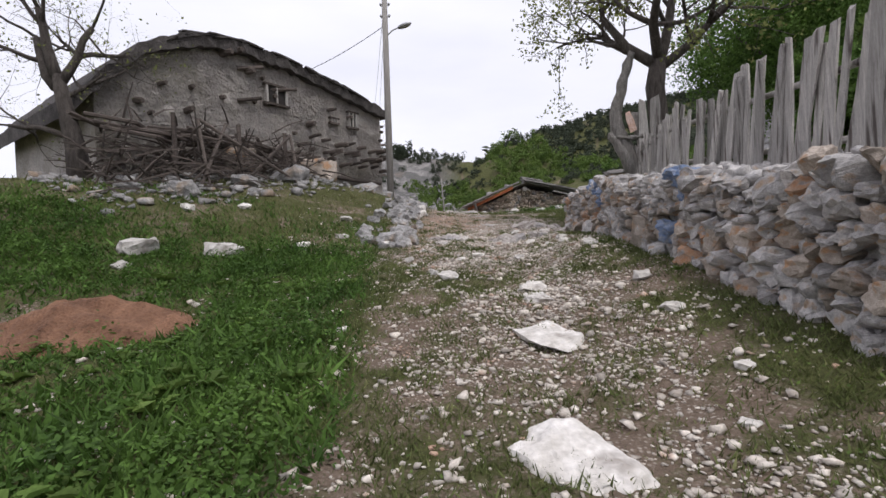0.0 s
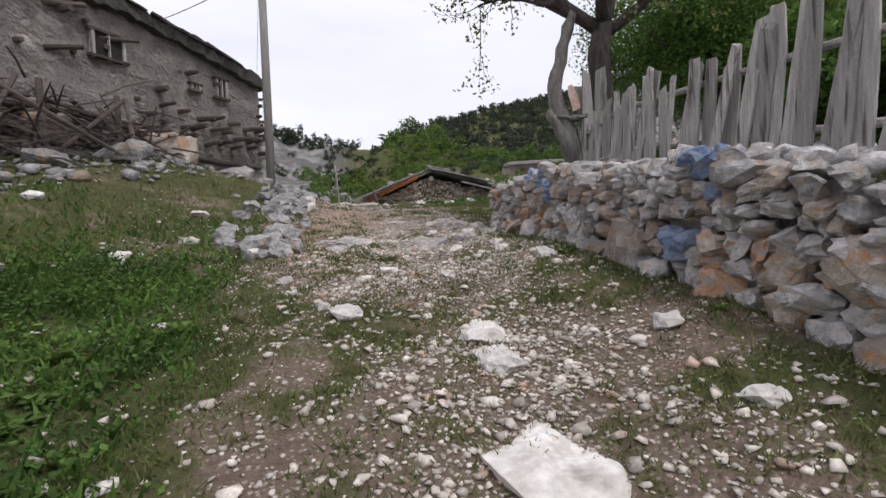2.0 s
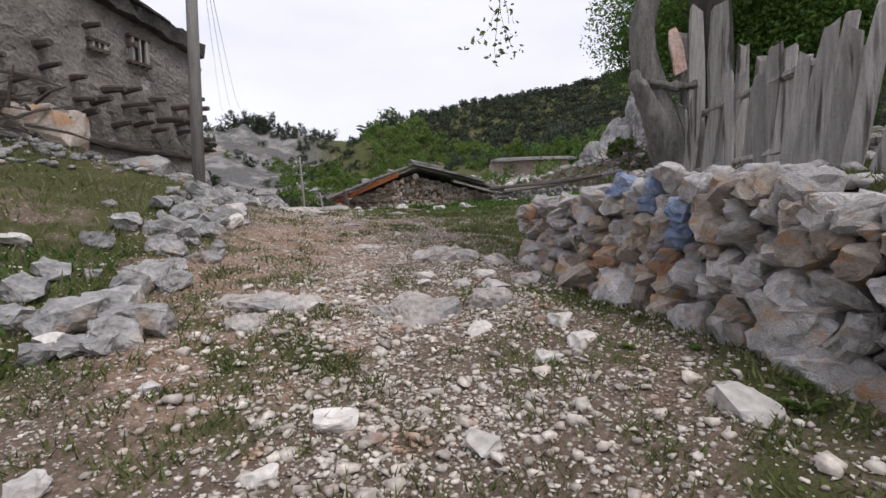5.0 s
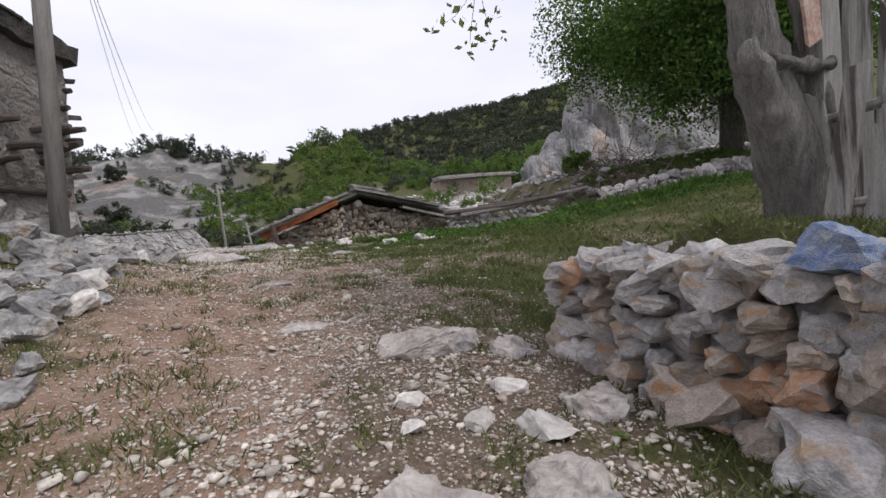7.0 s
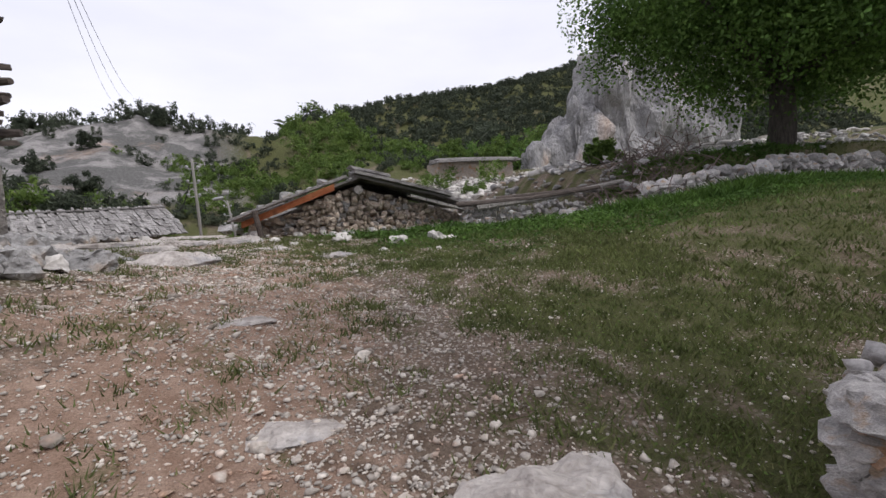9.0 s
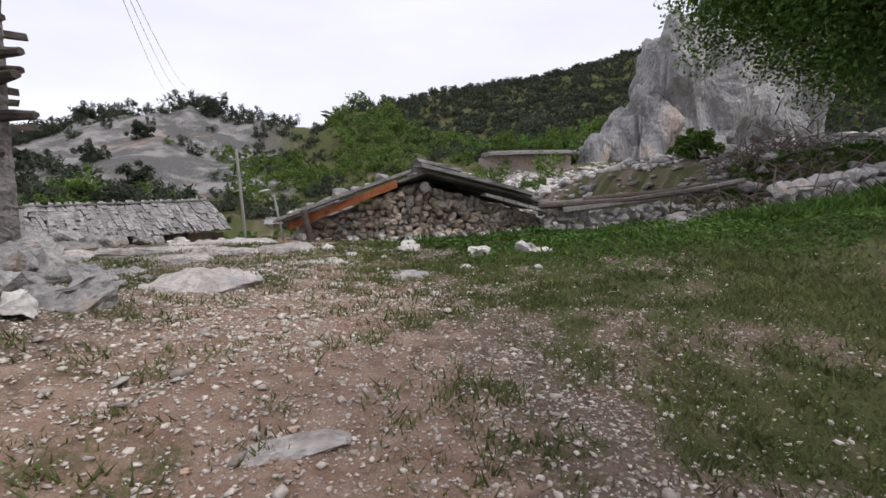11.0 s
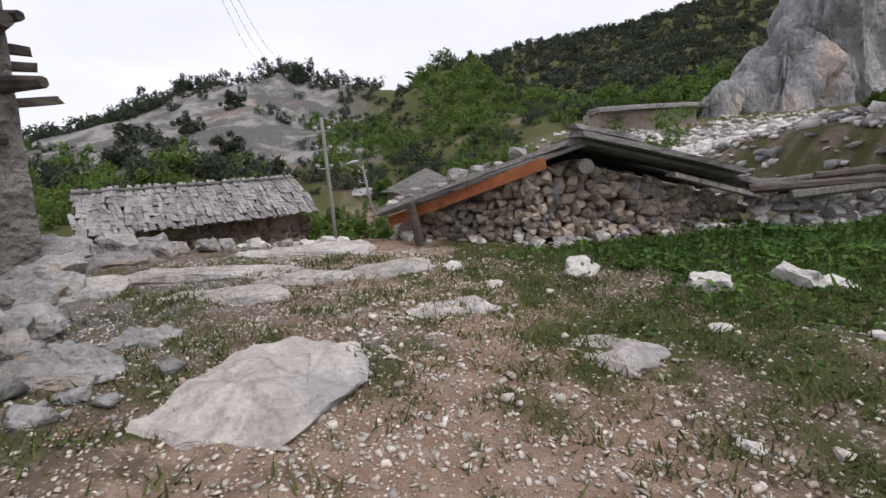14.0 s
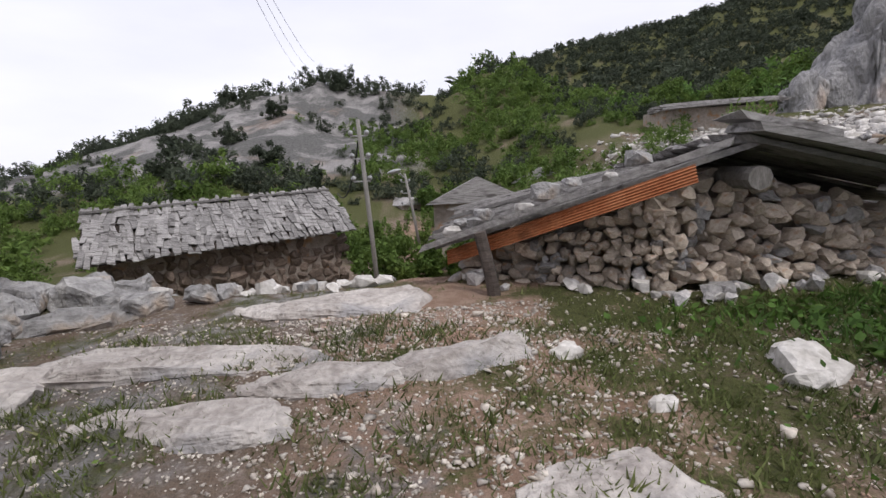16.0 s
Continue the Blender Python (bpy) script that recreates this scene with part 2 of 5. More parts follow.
def vnoise(x, y):
    """Value noise, 0 to 1."""
    x, y = np.asarray(x, float), np.asarray(y, float)
    i, j = np.floor(x).astype(int), np.floor(y).astype(int)
    u, v = x - i, y - j
    u, v = u * u * (3 - 2 * u), v * v * (3 - 2 * v)
    g = lambda a, b: LATTICE[a % 256, b % 256]
    return (g(i, j) * (1 - u) + g(i + 1, j) * u) * (1 - v) + (g(i, j + 1) * (1 - u) + g(i + 1, j + 1) * u) * v


def fbm(x, y, octaves=4):
    s, a, f = 0, 0.5, 1.0
    for k in range(octaves):
        s = s + a * (vnoise(np.asarray(x) * f + 17 * k, np.asarray(y) * f - 9 * k) - 0.5)
        a, f = a * 0.5, f * 2.03
    return s


HX, HY, HDX, HDY = -2.62, 21.4, -0.58, -0.81  # the house's corner and the run of its front


def height(x, y):
    x, y = np.asarray(x, float), np.asarray(y, float)
    z = np.interp(y, [-60, -5, 0, 2.5, 5, 7.2, 9, 12, 15.6, 17.5, 21, 23], [-5, -0.5, 0, 0.2, 0.52, 0.9, 1.2, 1.68, 2.13, 2.3, 2.58, 2.6])
    # the path's shoulder by the wall, and the yard behind it
    z = z + 0.36 * smooth(x, 1.0, 2.8) * (1 - smooth(y, 7, 12)) * smooth(y, 1, 5)
    z = z + (1.0 * smooth(x, 3.15, 3.5) * (1 - smooth(y, 10.6, 11.6)) + 0.04 * smooth(x, 3.5, 5) * (y < 11)) * smooth(y, 0, 3)
    z = z + 0.09 * np.maximum(0, np.minimum(x, 12.5) - 3.5) * smooth(y, 10, 14) * (1 - smooth(y, 17, 22)) * (x < 60) * (1 - smooth(x, 10, 40))
    z = z + 0.10 * np.maximum(0, np.minimum(x, 12) - 6) * (1 - smooth(y, 10, 24))
    # bank up to the house
    dist = (x - HX) * 0.81 - (y - HY) * 0.58
    along = (x - HX) * HDX + (y - HY) * HDY
    z = z + 1.7 * (1 - smooth(dist, 0.2, 8.2)) * smooth(along, 0.5, 5.5) * (1 - smooth(along, 16, 30)) + 0.02 * np.maximum(0, -x - 8) * (y < 30)
    # the village beyond lies lower, to the left
    z = z - 1.5 * smooth(y, 22.7, 28) * (1 - smooth(x, 2, 9)) - 0.4 * smooth(y, 24, 40)
    # hillside to the right
    u = 0.8 * x + 0.6 * y
    z = z + 0.14 * np.maximum(0, u - 19.5) * smooth(x, 6, 14) * (1 - smooth(u, 60, 120)) * smooth(y, 14, 24)
    z = z + 1.2 * smooth(y + 0.22 * (x - 10.4), 19.9, 20.6) * smooth(x, 9.8, 11.5) * (1 - smooth(y, 25, 34))
    # the rocky hill and the mountain
    crest = np.interp(x, [-120, -46, -39, -30, -21, -10, 1, 9, 20, 40, 90], [-6, -0.5, 5, 10, 13.4, 15.4, 14.0, 11.2, 6, 3, 5])
    z = z + (crest - 0.8) * np.clip((y - 38) / 45, 0, 1) ** 1.15 * (1 - smooth(x, 16, 40) * 0.4)
    top = np.interp(x, [-400, -60, -10, 30, 54, 111, 167, 300, 700], [-25, -20, 10, 37.5, 51.5, 62.5, 76, 118, 180])
    z = z + top * np.clip((y - 85) / 165, 0, 1) ** 1.35 * (1 - 0.6 * smooth(y, 260, 700))
    far = smooth(y, 30, 80)
    z = z + far * (5.0 * fbm(x * 0.06, y * 0.06, 5) + 2.2 * fbm(x * 0.33, y * 0.16, 4))
    near = 1 - smooth(y, 24, 40)
    z = z + near * (0.16 * fbm(x * 0.9, y * 0.9, 3) + 0.07 * fbm(x * 4, y * 4, 3))
    return z


def hz(x, y):
    return float(height(x, y))


def cover(x, y):
    """Grass, red earth and bare rock, 0 to 1 each."""
    x, y = np.asarray(x, float), np.asarray(y, float)
    n1, n2 = fbm(x * 0.7, y * 0.7, 4), fbm(x * 2.3 + 40, y * 2.3, 3)
    mid = np.interp(y, [0, 8, 12, 20], [0.7, 0.9, 0.9, 0.6])
    left = np.interp(y, [0, 3, 6, 10, 14, 22], [-0.55, -0.6, -0.8, -1.0, -1.2, -2.6])
    right = np.interp(y, [0, 5, 9, 12, 15, 18, 21], [1.9, 2.1, 2.4, 2.6, 2.9, 2.4, 1.5])
    g = smooth(left - x, -0.25, 0.5) + 0.8 * smooth(x - right, -0.3, 0.9)
    n3 = fbm(x * 5.1 + 11, y * 5.1, 2)
    g = np.clip(g * 0.45 + 0.8 * n1 + 1.1 * n2 + 1.1 * n3 + 0.36 - 0.26 * smooth(y, 8, 12) * (1 - 0.6 * smooth(y, 16, 18.5)) * np.exp(-((x - 1.1) / 1.9) ** 2), 0, 1)
    red = np.clip(0.9 * np.exp(-((x - np.interp(y, [8, 12, 16, 20], [-0.3, 0.4, 1.1, 1.4])) / np.interp(y, [8, 13], [0.9, 1.7])) ** 2) * smooth(y, 6.5, 10) + 0.8 * n1, 0, 1)
    red = np.maximum(red, 0.9 * np.exp(-(((x + 4.1) / 1.1) ** 2 + ((y - 5.4) / 0.7) ** 2)))
    rock = 0.42 * smooth(y, 17.2, 19) * (1 - smooth(y, 22.5, 24)) * (1 - smooth(x - right, -1.3, -0.2)) * smooth(x, -4, -2.5) + 0.7 * n1 * (y > 16)
    hill = smooth(y, 40, 46)
    g = g * (1 - hill) + hill * np.clip(0.85 + 1.6 * n1, 0, 1)
    rocky = smooth(y, 48, 56) * (1 - smooth(y, 84, 92)) * smooth(x, -40, -30) * (1 - smooth(x, -6, 10))
    rock = np.maximum(rock, rocky * np.clip(1.0 + 1.0 * fbm(x * 0.12, y * 0.12, 4), 0, 1))
    scree = np.exp(-(((x - 18) / 9) ** 2 + ((y - 35) / 9) ** 2))
    rock = np.maximum(rock, np.clip(1.2 * scree, 0, 1))
    red = red * (1 - hill)
    g = np.clip(g - rocky * 0.3 - scree, 0, 1)
    return g, np.clip(red, 0, 1), np.clip(rock, 0, 1)


def mesh_np(name, verts, faces_per, faces, material, smooth_shade=False):
    """A mesh from arrays; faces all have faces_per corners."""
    me = bpy.data.meshes.new(name)
    verts, faces = np.asarray(verts, np.float32), np.asarray(faces, np.int32)
    me.vertices.add(len(verts))
    me.vertices.foreach_set("co", verts.ravel())
    me.loops.add(faces.size)
    me.loops.foreach_set("vertex_index", faces.ravel())
    me.polygons.add(len(faces))
    me.polygons.foreach_set("loop_start", np.arange(0, faces.size, faces_per, dtype=np.int32))
    if smooth_shade:
        me.polygons.foreach_set("use_smooth", np.ones(len(faces), bool))
    me.update()
    me.validate()
    me.materials.append(material)
    return me


def finish(bm, name, material, smooth_shade=False):
    me = bpy.data.meshes.new(name)
    bmesh.ops.recalc_face_normals(bm, faces=bm.faces)
    bm.to_mesh(me)
    bm.free()
    if smooth_shade:
        for p in me.polygons:
            p.use_smooth = True
    me.materials.append(material)
    return me


def part(name, bm, material, parent, label="", smooth_shade=False):
    ob = new(name, finish(bm, name, material, smooth_shade))
    ob.parent = parent
    return tagged(ob, label)


def put(name, me, parent, m):
    ob = new(name, me)
    ob.parent = parent
    ob.matrix_basis = m
    return ob


def rock_mesh(name, material, seed, size=(1, 1, 1), points=16, fine=0, rough=0.05):
    """An angular stone: the hull of scattered points, chipped where it is large."""
    r = random.Random(seed)
    bm = bmesh.new()
    for _ in range(points):
        v = Vector((r.gauss(0, 1), r.gauss(0, 1), r.gauss(0, 1))).normalized()
        v = Vector([math.copysign(abs(c) ** 0.75, c) for c in v]) * r.uniform(0.82, 1.0) * 0.5
        bm.verts.new((v.x * size[0], v.y * size[1], v.z * size[2]))
    res = bmesh.ops.convex_hull(bm, input=bm.verts)
    loose = [e for e in bm.verts if not e.link_faces]
    bmesh.ops.delete(bm, geom=loose, context="VERTS")
    for k in range(fine):
        bmesh.ops.triangulate(bm, faces=bm.faces)
        bmesh.ops.subdivide_edges(bm, edges=bm.edges, cuts=1, use_grid_fill=True)
        big = sorted(size)[0] * 1.7
        off = Vector((seed * 3.1, seed, 0))
        bm.normal_update()
        for v in bm.verts:
            p = v.co * (2.6 * 2 ** k / sorted(size)[1]) + off
            v.co += v.normal * noise.noise(p) * rough * big / (k + 1)
    return finish(bm, name, material)


def boxm(bm, m, sx, sy, sz):
    bmesh.ops.create_cube(bm, size=1, matrix=m @ Matrix.Diagonal((sx, sy, sz, 1)))


def tube(bm, pts, radii, sides=7):
    """A tapered tube through points."""
    rings = []
    for i, p in enumerate(pts):
        a = Vector(pts[max(i - 1, 0)])
        b = Vector(pts[min(i + 1, len(pts) - 1)])
        d = (b - a).normalized()
        s = d.orthogonal().normalized() if i == 0 else (s - d * s.dot(d)).normalized()
        t = d.cross(s)
        rings.append([bm.verts.new(Vector(p) + (s * math.cos(q) + t * math.sin(q)) * radii[i]) for q in [2 * math.pi * k / sides for k in range(sides)]])
    for r1, r2 in zip(rings, rings[1:]):
        for k in range(sides):
            bm.faces.new((r1[k], r1[(k + 1) % sides], r2[(k + 1) % sides], r2[k]))
    bm.faces.new(rings[0][::-1])
    bm.faces.new(rings[-1])


def plank(bm, a, b, width, thick, up=(0, 0, 1), bend=0.0, ragged=0.0, seed=0):
    """An old board from a to b, with worn ends and a little bend."""
    r = random.Random(seed)
    a, b, up = Vector(a), Vector(b), Vector(up)
    d = (b - a).normalized()
    side = d.cross(up).normalized()
    nrm = side.cross(d)
    rings = []
    n = 5
    for i in range(n):
        f = i / (n - 1)
        c = a + (b - a) * f + nrm * bend * math.sin(f * math.pi) + side * r.uniform(-1, 1) * 0.05 * width
        w = width * (0.5 + r.uniform(-0.05, 0.05)) * (1 - (ragged if i == n - 1 else 0))
        rings.append([bm.verts.new(c + side * sx * w + nrm * sz * thick / 2 + d * (r.uniform(-1, 1) * ragged * width if i in (0, n - 1) else 0)) for sx, sz in ((-1, -1), (1, -1), (1, 1), (-1, 1))])
    for r1, r2 in zip(rings, rings[1:]):
        for k in range(4):
            bm.faces.new((r1[k], r1[(k + 1) % 4], r2[(k + 1) % 4], r2[k]))
    bm.faces.new(rings[0][::-1])
    bm.faces.new(rings[-1])


def replicate(name, protos, places, scales, material, tilt=1.0, flat=1.0, thing=None):
    """Many small stones or clumps as one mesh. protos: list of (verts, tris)."""
    vs, fs, base = [], [], 0
    which = RNG.integers(0, len(protos), len(places))
    for k, (pv, pf) in enumerate(protos):
        sel = np.where(which == k)[0]
        if not len(sel):
            continue
        az = RNG.random(len(sel)) * 2 * np.pi
        ax = (RNG.random(len(sel)) - 0.5) * tilt
        ca, sa, cx, sx = np.cos(az), np.sin(az), np.cos(ax), np.sin(ax)
        x, y, z = pv[:, 0][None], pv[:, 1][None], (pv[:, 2] * flat)[None]
        y2, z2 = y * cx[:, None] - z * sx[:, None], y * sx[:, None] + z * cx[:, None]
        x3, y3 = x * ca[:, None] - y2 * sa[:, None], x * sa[:, None] + y2 * ca[:, None]
        p = np.stack([x3, y3, z2], -1) * np.asarray(scales)[sel][:, None, None] + np.asarray(places)[sel][:, None, :]
        vs.append(p.reshape(-1, 3))
        f = pf[None] + (np.arange(len(sel)) * len(pv))[:, None, None] + base
        fs.append(f.reshape(-1, 3))
        base += len(sel) * len(pv)
    return mesh_np(name, np.concatenate(vs), 3, np.concatenate(fs), material)


def proto_of(me):
    me.calc_loop_triangles()
    v = np.array([tuple(p.co) for p in me.vertices], np.float32)
    f = np.array([tuple(t.vertices) for t in me.loop_triangles], np.int32)
    bpy.data.meshes.remove(me)
    return v, f


PEBBLES = [proto_of(rock_mesh("p", M_PEBBLE, 100 + i, (1, 0.8, 0.55), 10)) for i in range(8)]


def leaf_cloud(centres, radii, count, size, seed, squash=1.0):
    """Leaves as small folded triangles round clump centres; arrays of verts and tris."""
    g = np.random.default_rng(seed)
    centres, radii = np.asarray(centres, float), np.asarray(radii, float)
    pick = g.integers(0, len(centres), count)
    d = g.normal(size=(count, 3))
    d /= np.linalg.norm(d, axis=1)[:, None]
    rad = g.random(count) ** 0.45
    c = centres[pick] + d * (rad * radii[pick])[:, None] * np.array([1, 1, squash])
    a = g.normal(size=(count, 3))
    a /= np.linalg.norm(a, axis=1)[:, None]
    b = np.cross(a, g.normal(size=(count, 3)))
    b /= np.linalg.norm(b, axis=1)[:, None] + 1e-9
    s = size * (0.6 + 0.8 * g.random(count))[:, None]
    v = np.stack([c - a * s * 0.5, c + b * s * 0.32, c + a * s * 0.6, c - b * s * 0.32], 1).reshape(-1, 3)
    q = np.arange(count)[:, None] * 4
    return v, (q + np.array([[0, 1, 2, 3]]))


# ---- ground ----
def axis(lo, hi, f0, f1, step, grow):
    c = list(np.arange(f0, f1 + 1e-6, step))
    s, v = step, f1
    while v < hi:
        s *= grow
        v += s
        c.append(v)
    s, v = step, f0
    while v > lo:
        s *= grow
        v -= s
        c.insert(0, v)
    return np.array(c)


def build_ground():
    xs, ys = axis(-900, 900, -5, 6.5, 0.09, 1.06), axis(-300, 1600, 0.8, 23, 0.09, 1.045)
    gx, gy = np.meshgrid(xs, ys)
    gz = height(gx, gy)
    nx = len(xs)
    i = np.arange(len(xs) - 1)[None] + (np.arange(len(ys) - 1) * nx)[:, None]
    i = i.ravel()
    me = mesh_np("ground", np.stack([gx, gy, gz], -1).reshape(-1, 3), 4, np.stack([i, i + 1, i + nx + 1, i + nx], -1), M_GROUND, True)
    g, r, k = cover(gx.ravel(), gy.ravel())
    ca = me.color_attributes.new("cover", "FLOAT_COLOR", "POINT")
    ca.data.foreach_set("color", np.stack([g, r, k, np.ones_like(g)], -1).astype(np.float32).ravel())
    return tagged(new("ground", me), "stony village track with short grass, red earth and bare rock", "ground", kind="structure")


build_ground()

# ---- dry stone wall ----
def dry_wall(wall, line, top, base, thick, size, rng, protos, tints):
    """Courses of rough stones on both faces and along the top."""
    n = 0
    length = sum((Vector(b) - Vector(a)).length for a, b in zip(line, line[1:]))
    for a, b in zip(line, line[1:]):
        a, b = Vector(a), Vector(b)
        seg = (b - a).length
        d = (b - a) / seg
        out = Vector((d.y, -d.x))
        h = 0.0
        row = 0
        hmax = max(top(*a.lerp(b, i / 10)) - base(*a.lerp(b, i / 10)) for i in range(11)) + 0.1
        while h < hmax:
            big = size * (1.45 if row == 0 else rng.uniform(0.72, 1.15))
            s = -rng.uniform(0, big)
            while s < seg:
                w = big * rng.choice((rng.uniform(0.6, 1.1), rng.uniform(0.9, 1.6)))
                p = a + d * (s + w / 2)
                zt, zb = top(p.x, p.y), base(p.x, p.y)
                z = zb + h + big * 0.38 + rng.uniform(-0.05, 0.05)
                if z < zt + 0.02:
                    q = p + out * (rng.uniform(-0.05, 0.05) - thick * 0.1)
                    me = rng.choice(protos)
                    m = pose(q.x, q.y, z, rng.uniform(-20, 20), rng.uniform(-18, 18), math.degrees(math.atan2(d.y, d.x)) + rng.uniform(-25, 25) + rng.choice((0, 180)))
                    ob = put("stone", me, wall, m @ Matrix.Diagonal((w * 1.16, thick * rng.uniform(0.7, 1.0), big * rng.uniform(0.9, 1.3), 1)))
                    t = tints(q.x, q.y, z, (z - zb) / max(zt - zb, 0.1), rng)
                    if t:
                        ob.material_slots[0].link = "OBJECT"
                        ob.material_slots[0].material = t
                    n += 1
                s += w
            h += big * 0.74
            row += 1
    return n


STONES = [rock_mesh("stone", M_STONE, 200 + i, (1, 1, 1), 20, 1, 0.06) for i in range(14)]
STONES_FINE = [rock_mesh("stone", M_STONE, 230 + i, (1, 1, 1), 19, 2, 0.1) for i in range(20)]


def wall_top(x, y):
    return float(np.interp(y, [2, 4.5, 6.2, 8.7, 10.6, 11.6], [1.75, 1.98, 2.14, 2.38, 2.42, 2.25])) + 0.10 * math.sin(y * 2.3) * 0.6


def wall_base(x, y):
    return hz(min(x, 2.9) - 0.1, y) - 0.05


BLUE_SPOTS = [Vector(p) for p in ((3.05, 6.26, 1.46), (3.05, 6.05, 2.12), (3.05, 5.75, 2.04), (3.05, 9.2, 2.36), (3.1, 9.6, 2.45), (3.05, 8.9, 2.1))]
RUSTY_SPOTS = [Vector(p) for p in ((2.95, 10.8, 2.25), (3.0, 10.95, 1.98), (3.0, 9.95, 1.72), (3.0, 9.7, 1.75), (3.0, 5.9, 1.2), (2.95, 3.9, 1.85), (3.0, 11.3, 2.2))]


def wall_tint(x, y, z, f, r):
    q = Vector((x, y, z))
    if min((q - p).length for p in BLUE_SPOTS) < 0.17:
        return M_STONE_BLUE
    if min((q - p).length for p in RUSTY_SPOTS) < 0.13:
        return M_STONE_ORANGE
    k = r.random()
    return M_STONE_TAN if k < (0.45 if f < 0.4 else 0.2) else (M_STONE_ORANGE if k > 0.985 else None)


stone_wall = tagged(new("dry_stone_wall"), "grey dry-stone wall with blue paint marks beside the track", "wall")
rw = random.Random(5)
dry_wall(stone_wall, [(3.05, 11.45), (2.98, 8.0), (2.95, 3.0)], wall_top, wall_base, 0.42, 0.205, rw, STONES_FINE, wall_tint)
dry_wall(stone_wall, [(4.4, 11.75), (3.05, 11.45)], wall_top, lambda x, y: hz(2.9, 11.6) - 0.05, 0.42, 0.205, rw, STONES_FINE, wall_tint)


def wall_rest(name, label, x0, x1, y0, y1, topf, count, size, seed):
    g = np.random.default_rng(seed)
    px, py = x0 + (x1 - x0) * g.random(count), y0 + (y1 - y0) * g.random(count)
    pz = np.array([topf(a, b) for a, b in zip(px, py)]) - 0.03 + 0.05 * g.random(count)
    protos = [proto_of(rock_mesh("p", M_STONE, 300 + seed + i, (1, 0.85, 0.6), 14)) for i in range(6)]
    ob = new(name, replicate(name, protos, np.stack([px, py, pz], -1), size * (0.5 + 0.8 * g.random(count)), M_STONE))
    return tagged(ob, label, "stones", kind="stuff")


rest = wall_rest("wall_rubble", "loose grey rubble filling the wall's top", 3.1, 4.1, 3.0, 11.6, wall_top, 420, 0.24, 3)
rest.parent = stone_wall
del rest["category"]
for k, (y, z, w, h) in enumerate(((7.15, 1.42, 0.85, 0.6), (9.55, 1.55, 0.7, 0.5), (8.1, 1.55, 0.55, 0.5), (4.7, 1.3, 0.6, 0.55), (5.6, 2.0, 0.6, 0.38), (4.2, 1.75, 0.65, 0.45), (10.3, 1.62, 0.6, 0.4))):
    ob = put("base_stone", STONES_FINE[k], stone_wall, pose(3.0, y, z, 6, 4, 90) @ Matrix.Diagonal((w, 0.5, h, 1)))
    ob.material_slots[0].link = "OBJECT"
    ob.material_slots[0].material = M_STONE_TAN if k in (0, 3, 6) else M_STONE
core = bmesh.new()
for k in range(18):
    y = 2.8 + k * 0.5
    boxm(core, pose(3.5, y, (wall_top(3.3, y) + 0.2) / 2 - 0.05), 0.75, 0.5, wall_top(3.3, y) - 0.4)
part("wall_core", core, M_STONE, stone_wall)

# ---- picket fence ----
fence = tagged(new("picket_fence"), "leaning fence of weathered grey split boards behind the wall", "fence")
rf = random.Random(21)


def fence_line(y):
    return 3.95 + 0.3 * smooth(y, 7.5, 10.6)


y = 3.0
while y < 10.5:
    w = rf.uniform(0.08, 0.2)
    x = float(fence_line(y)) + rf.uniform(-0.04, 0.04)
    zb = wall_top(3.3, y) - 0.15
    h = float(np.interp(y, [3, 5, 7, 10.5], [1.75, 1.55, 1.3, 1.15])) * rf.uniform(0.88, 1.07)
    lean = rf.gauss(-0.16, 0.09) * h
    bm = bmesh.new()
    plank(bm, (x, y, zb), (x + rf.uniform(-0.06, 0.06), y + lean, zb + h), w, 0.025, up=(1, 0, 0), bend=rf.uniform(-0.02, 0.02), ragged=rf.uniform(0.1, 0.4), seed=rf.random())
    part("board", bm, M_FENCE, fence)
    y += w * rf.uniform(0.82, 1.08) + (0.08 if rf.random() < 0.1 else 0)
for zz in (0.35, 0.95):
    bm = bmesh.new()
    tube(bm, [(float(fence_line(v)) + 0.06, v, wall_top(3.3, v) - 0.1 + zz * float(np.interp(v, [3, 10.5], [1.25, 0.9]))) for v in (2.9, 5, 7, 9, 10.5)], [0.035, 0.04, 0.035, 0.04, 0.03])
    part("rail", bm, M_FENCE, fence)


# ---- trees ----
def grow(bm, r, p, d, length, rad, level, tips, bendy=0.25, up=0.08, split=3, sides=7):
    pts, radii = [p.copy()], [rad]
    n = 4
    for i in range(n):
        d = (d + Vector((r.gauss(0, bendy), r.gauss(0, bendy), r.gauss(0, bendy) + up))).normalized()
        p = p + d * (length / n)
        pts.append(p.copy())
        radii.append(rad * (1 - 0.45 * (i + 1) / n))
    tube(bm, pts, radii, max(4, sides - (3 if level < 2 else 0)))
    if level <= 1:
        tips.extend(pts[2:])
    if level == 0:
        return
    for k in range(split):
        i = r.choice((2, 3, 4)) if k else 4
        e = Vector((r.gauss(0, 1), r.gauss(0, 1), r.gauss(0, 0.7))).normalized()
        grow(bm, r, pts[i], (d * 0.6 + e * 0.75).normalized(), length * r.uniform(0.62, 0.92), radii[i] * r.uniform(0.5, 0.72), level - 1, tips, bendy, up, split, sides)


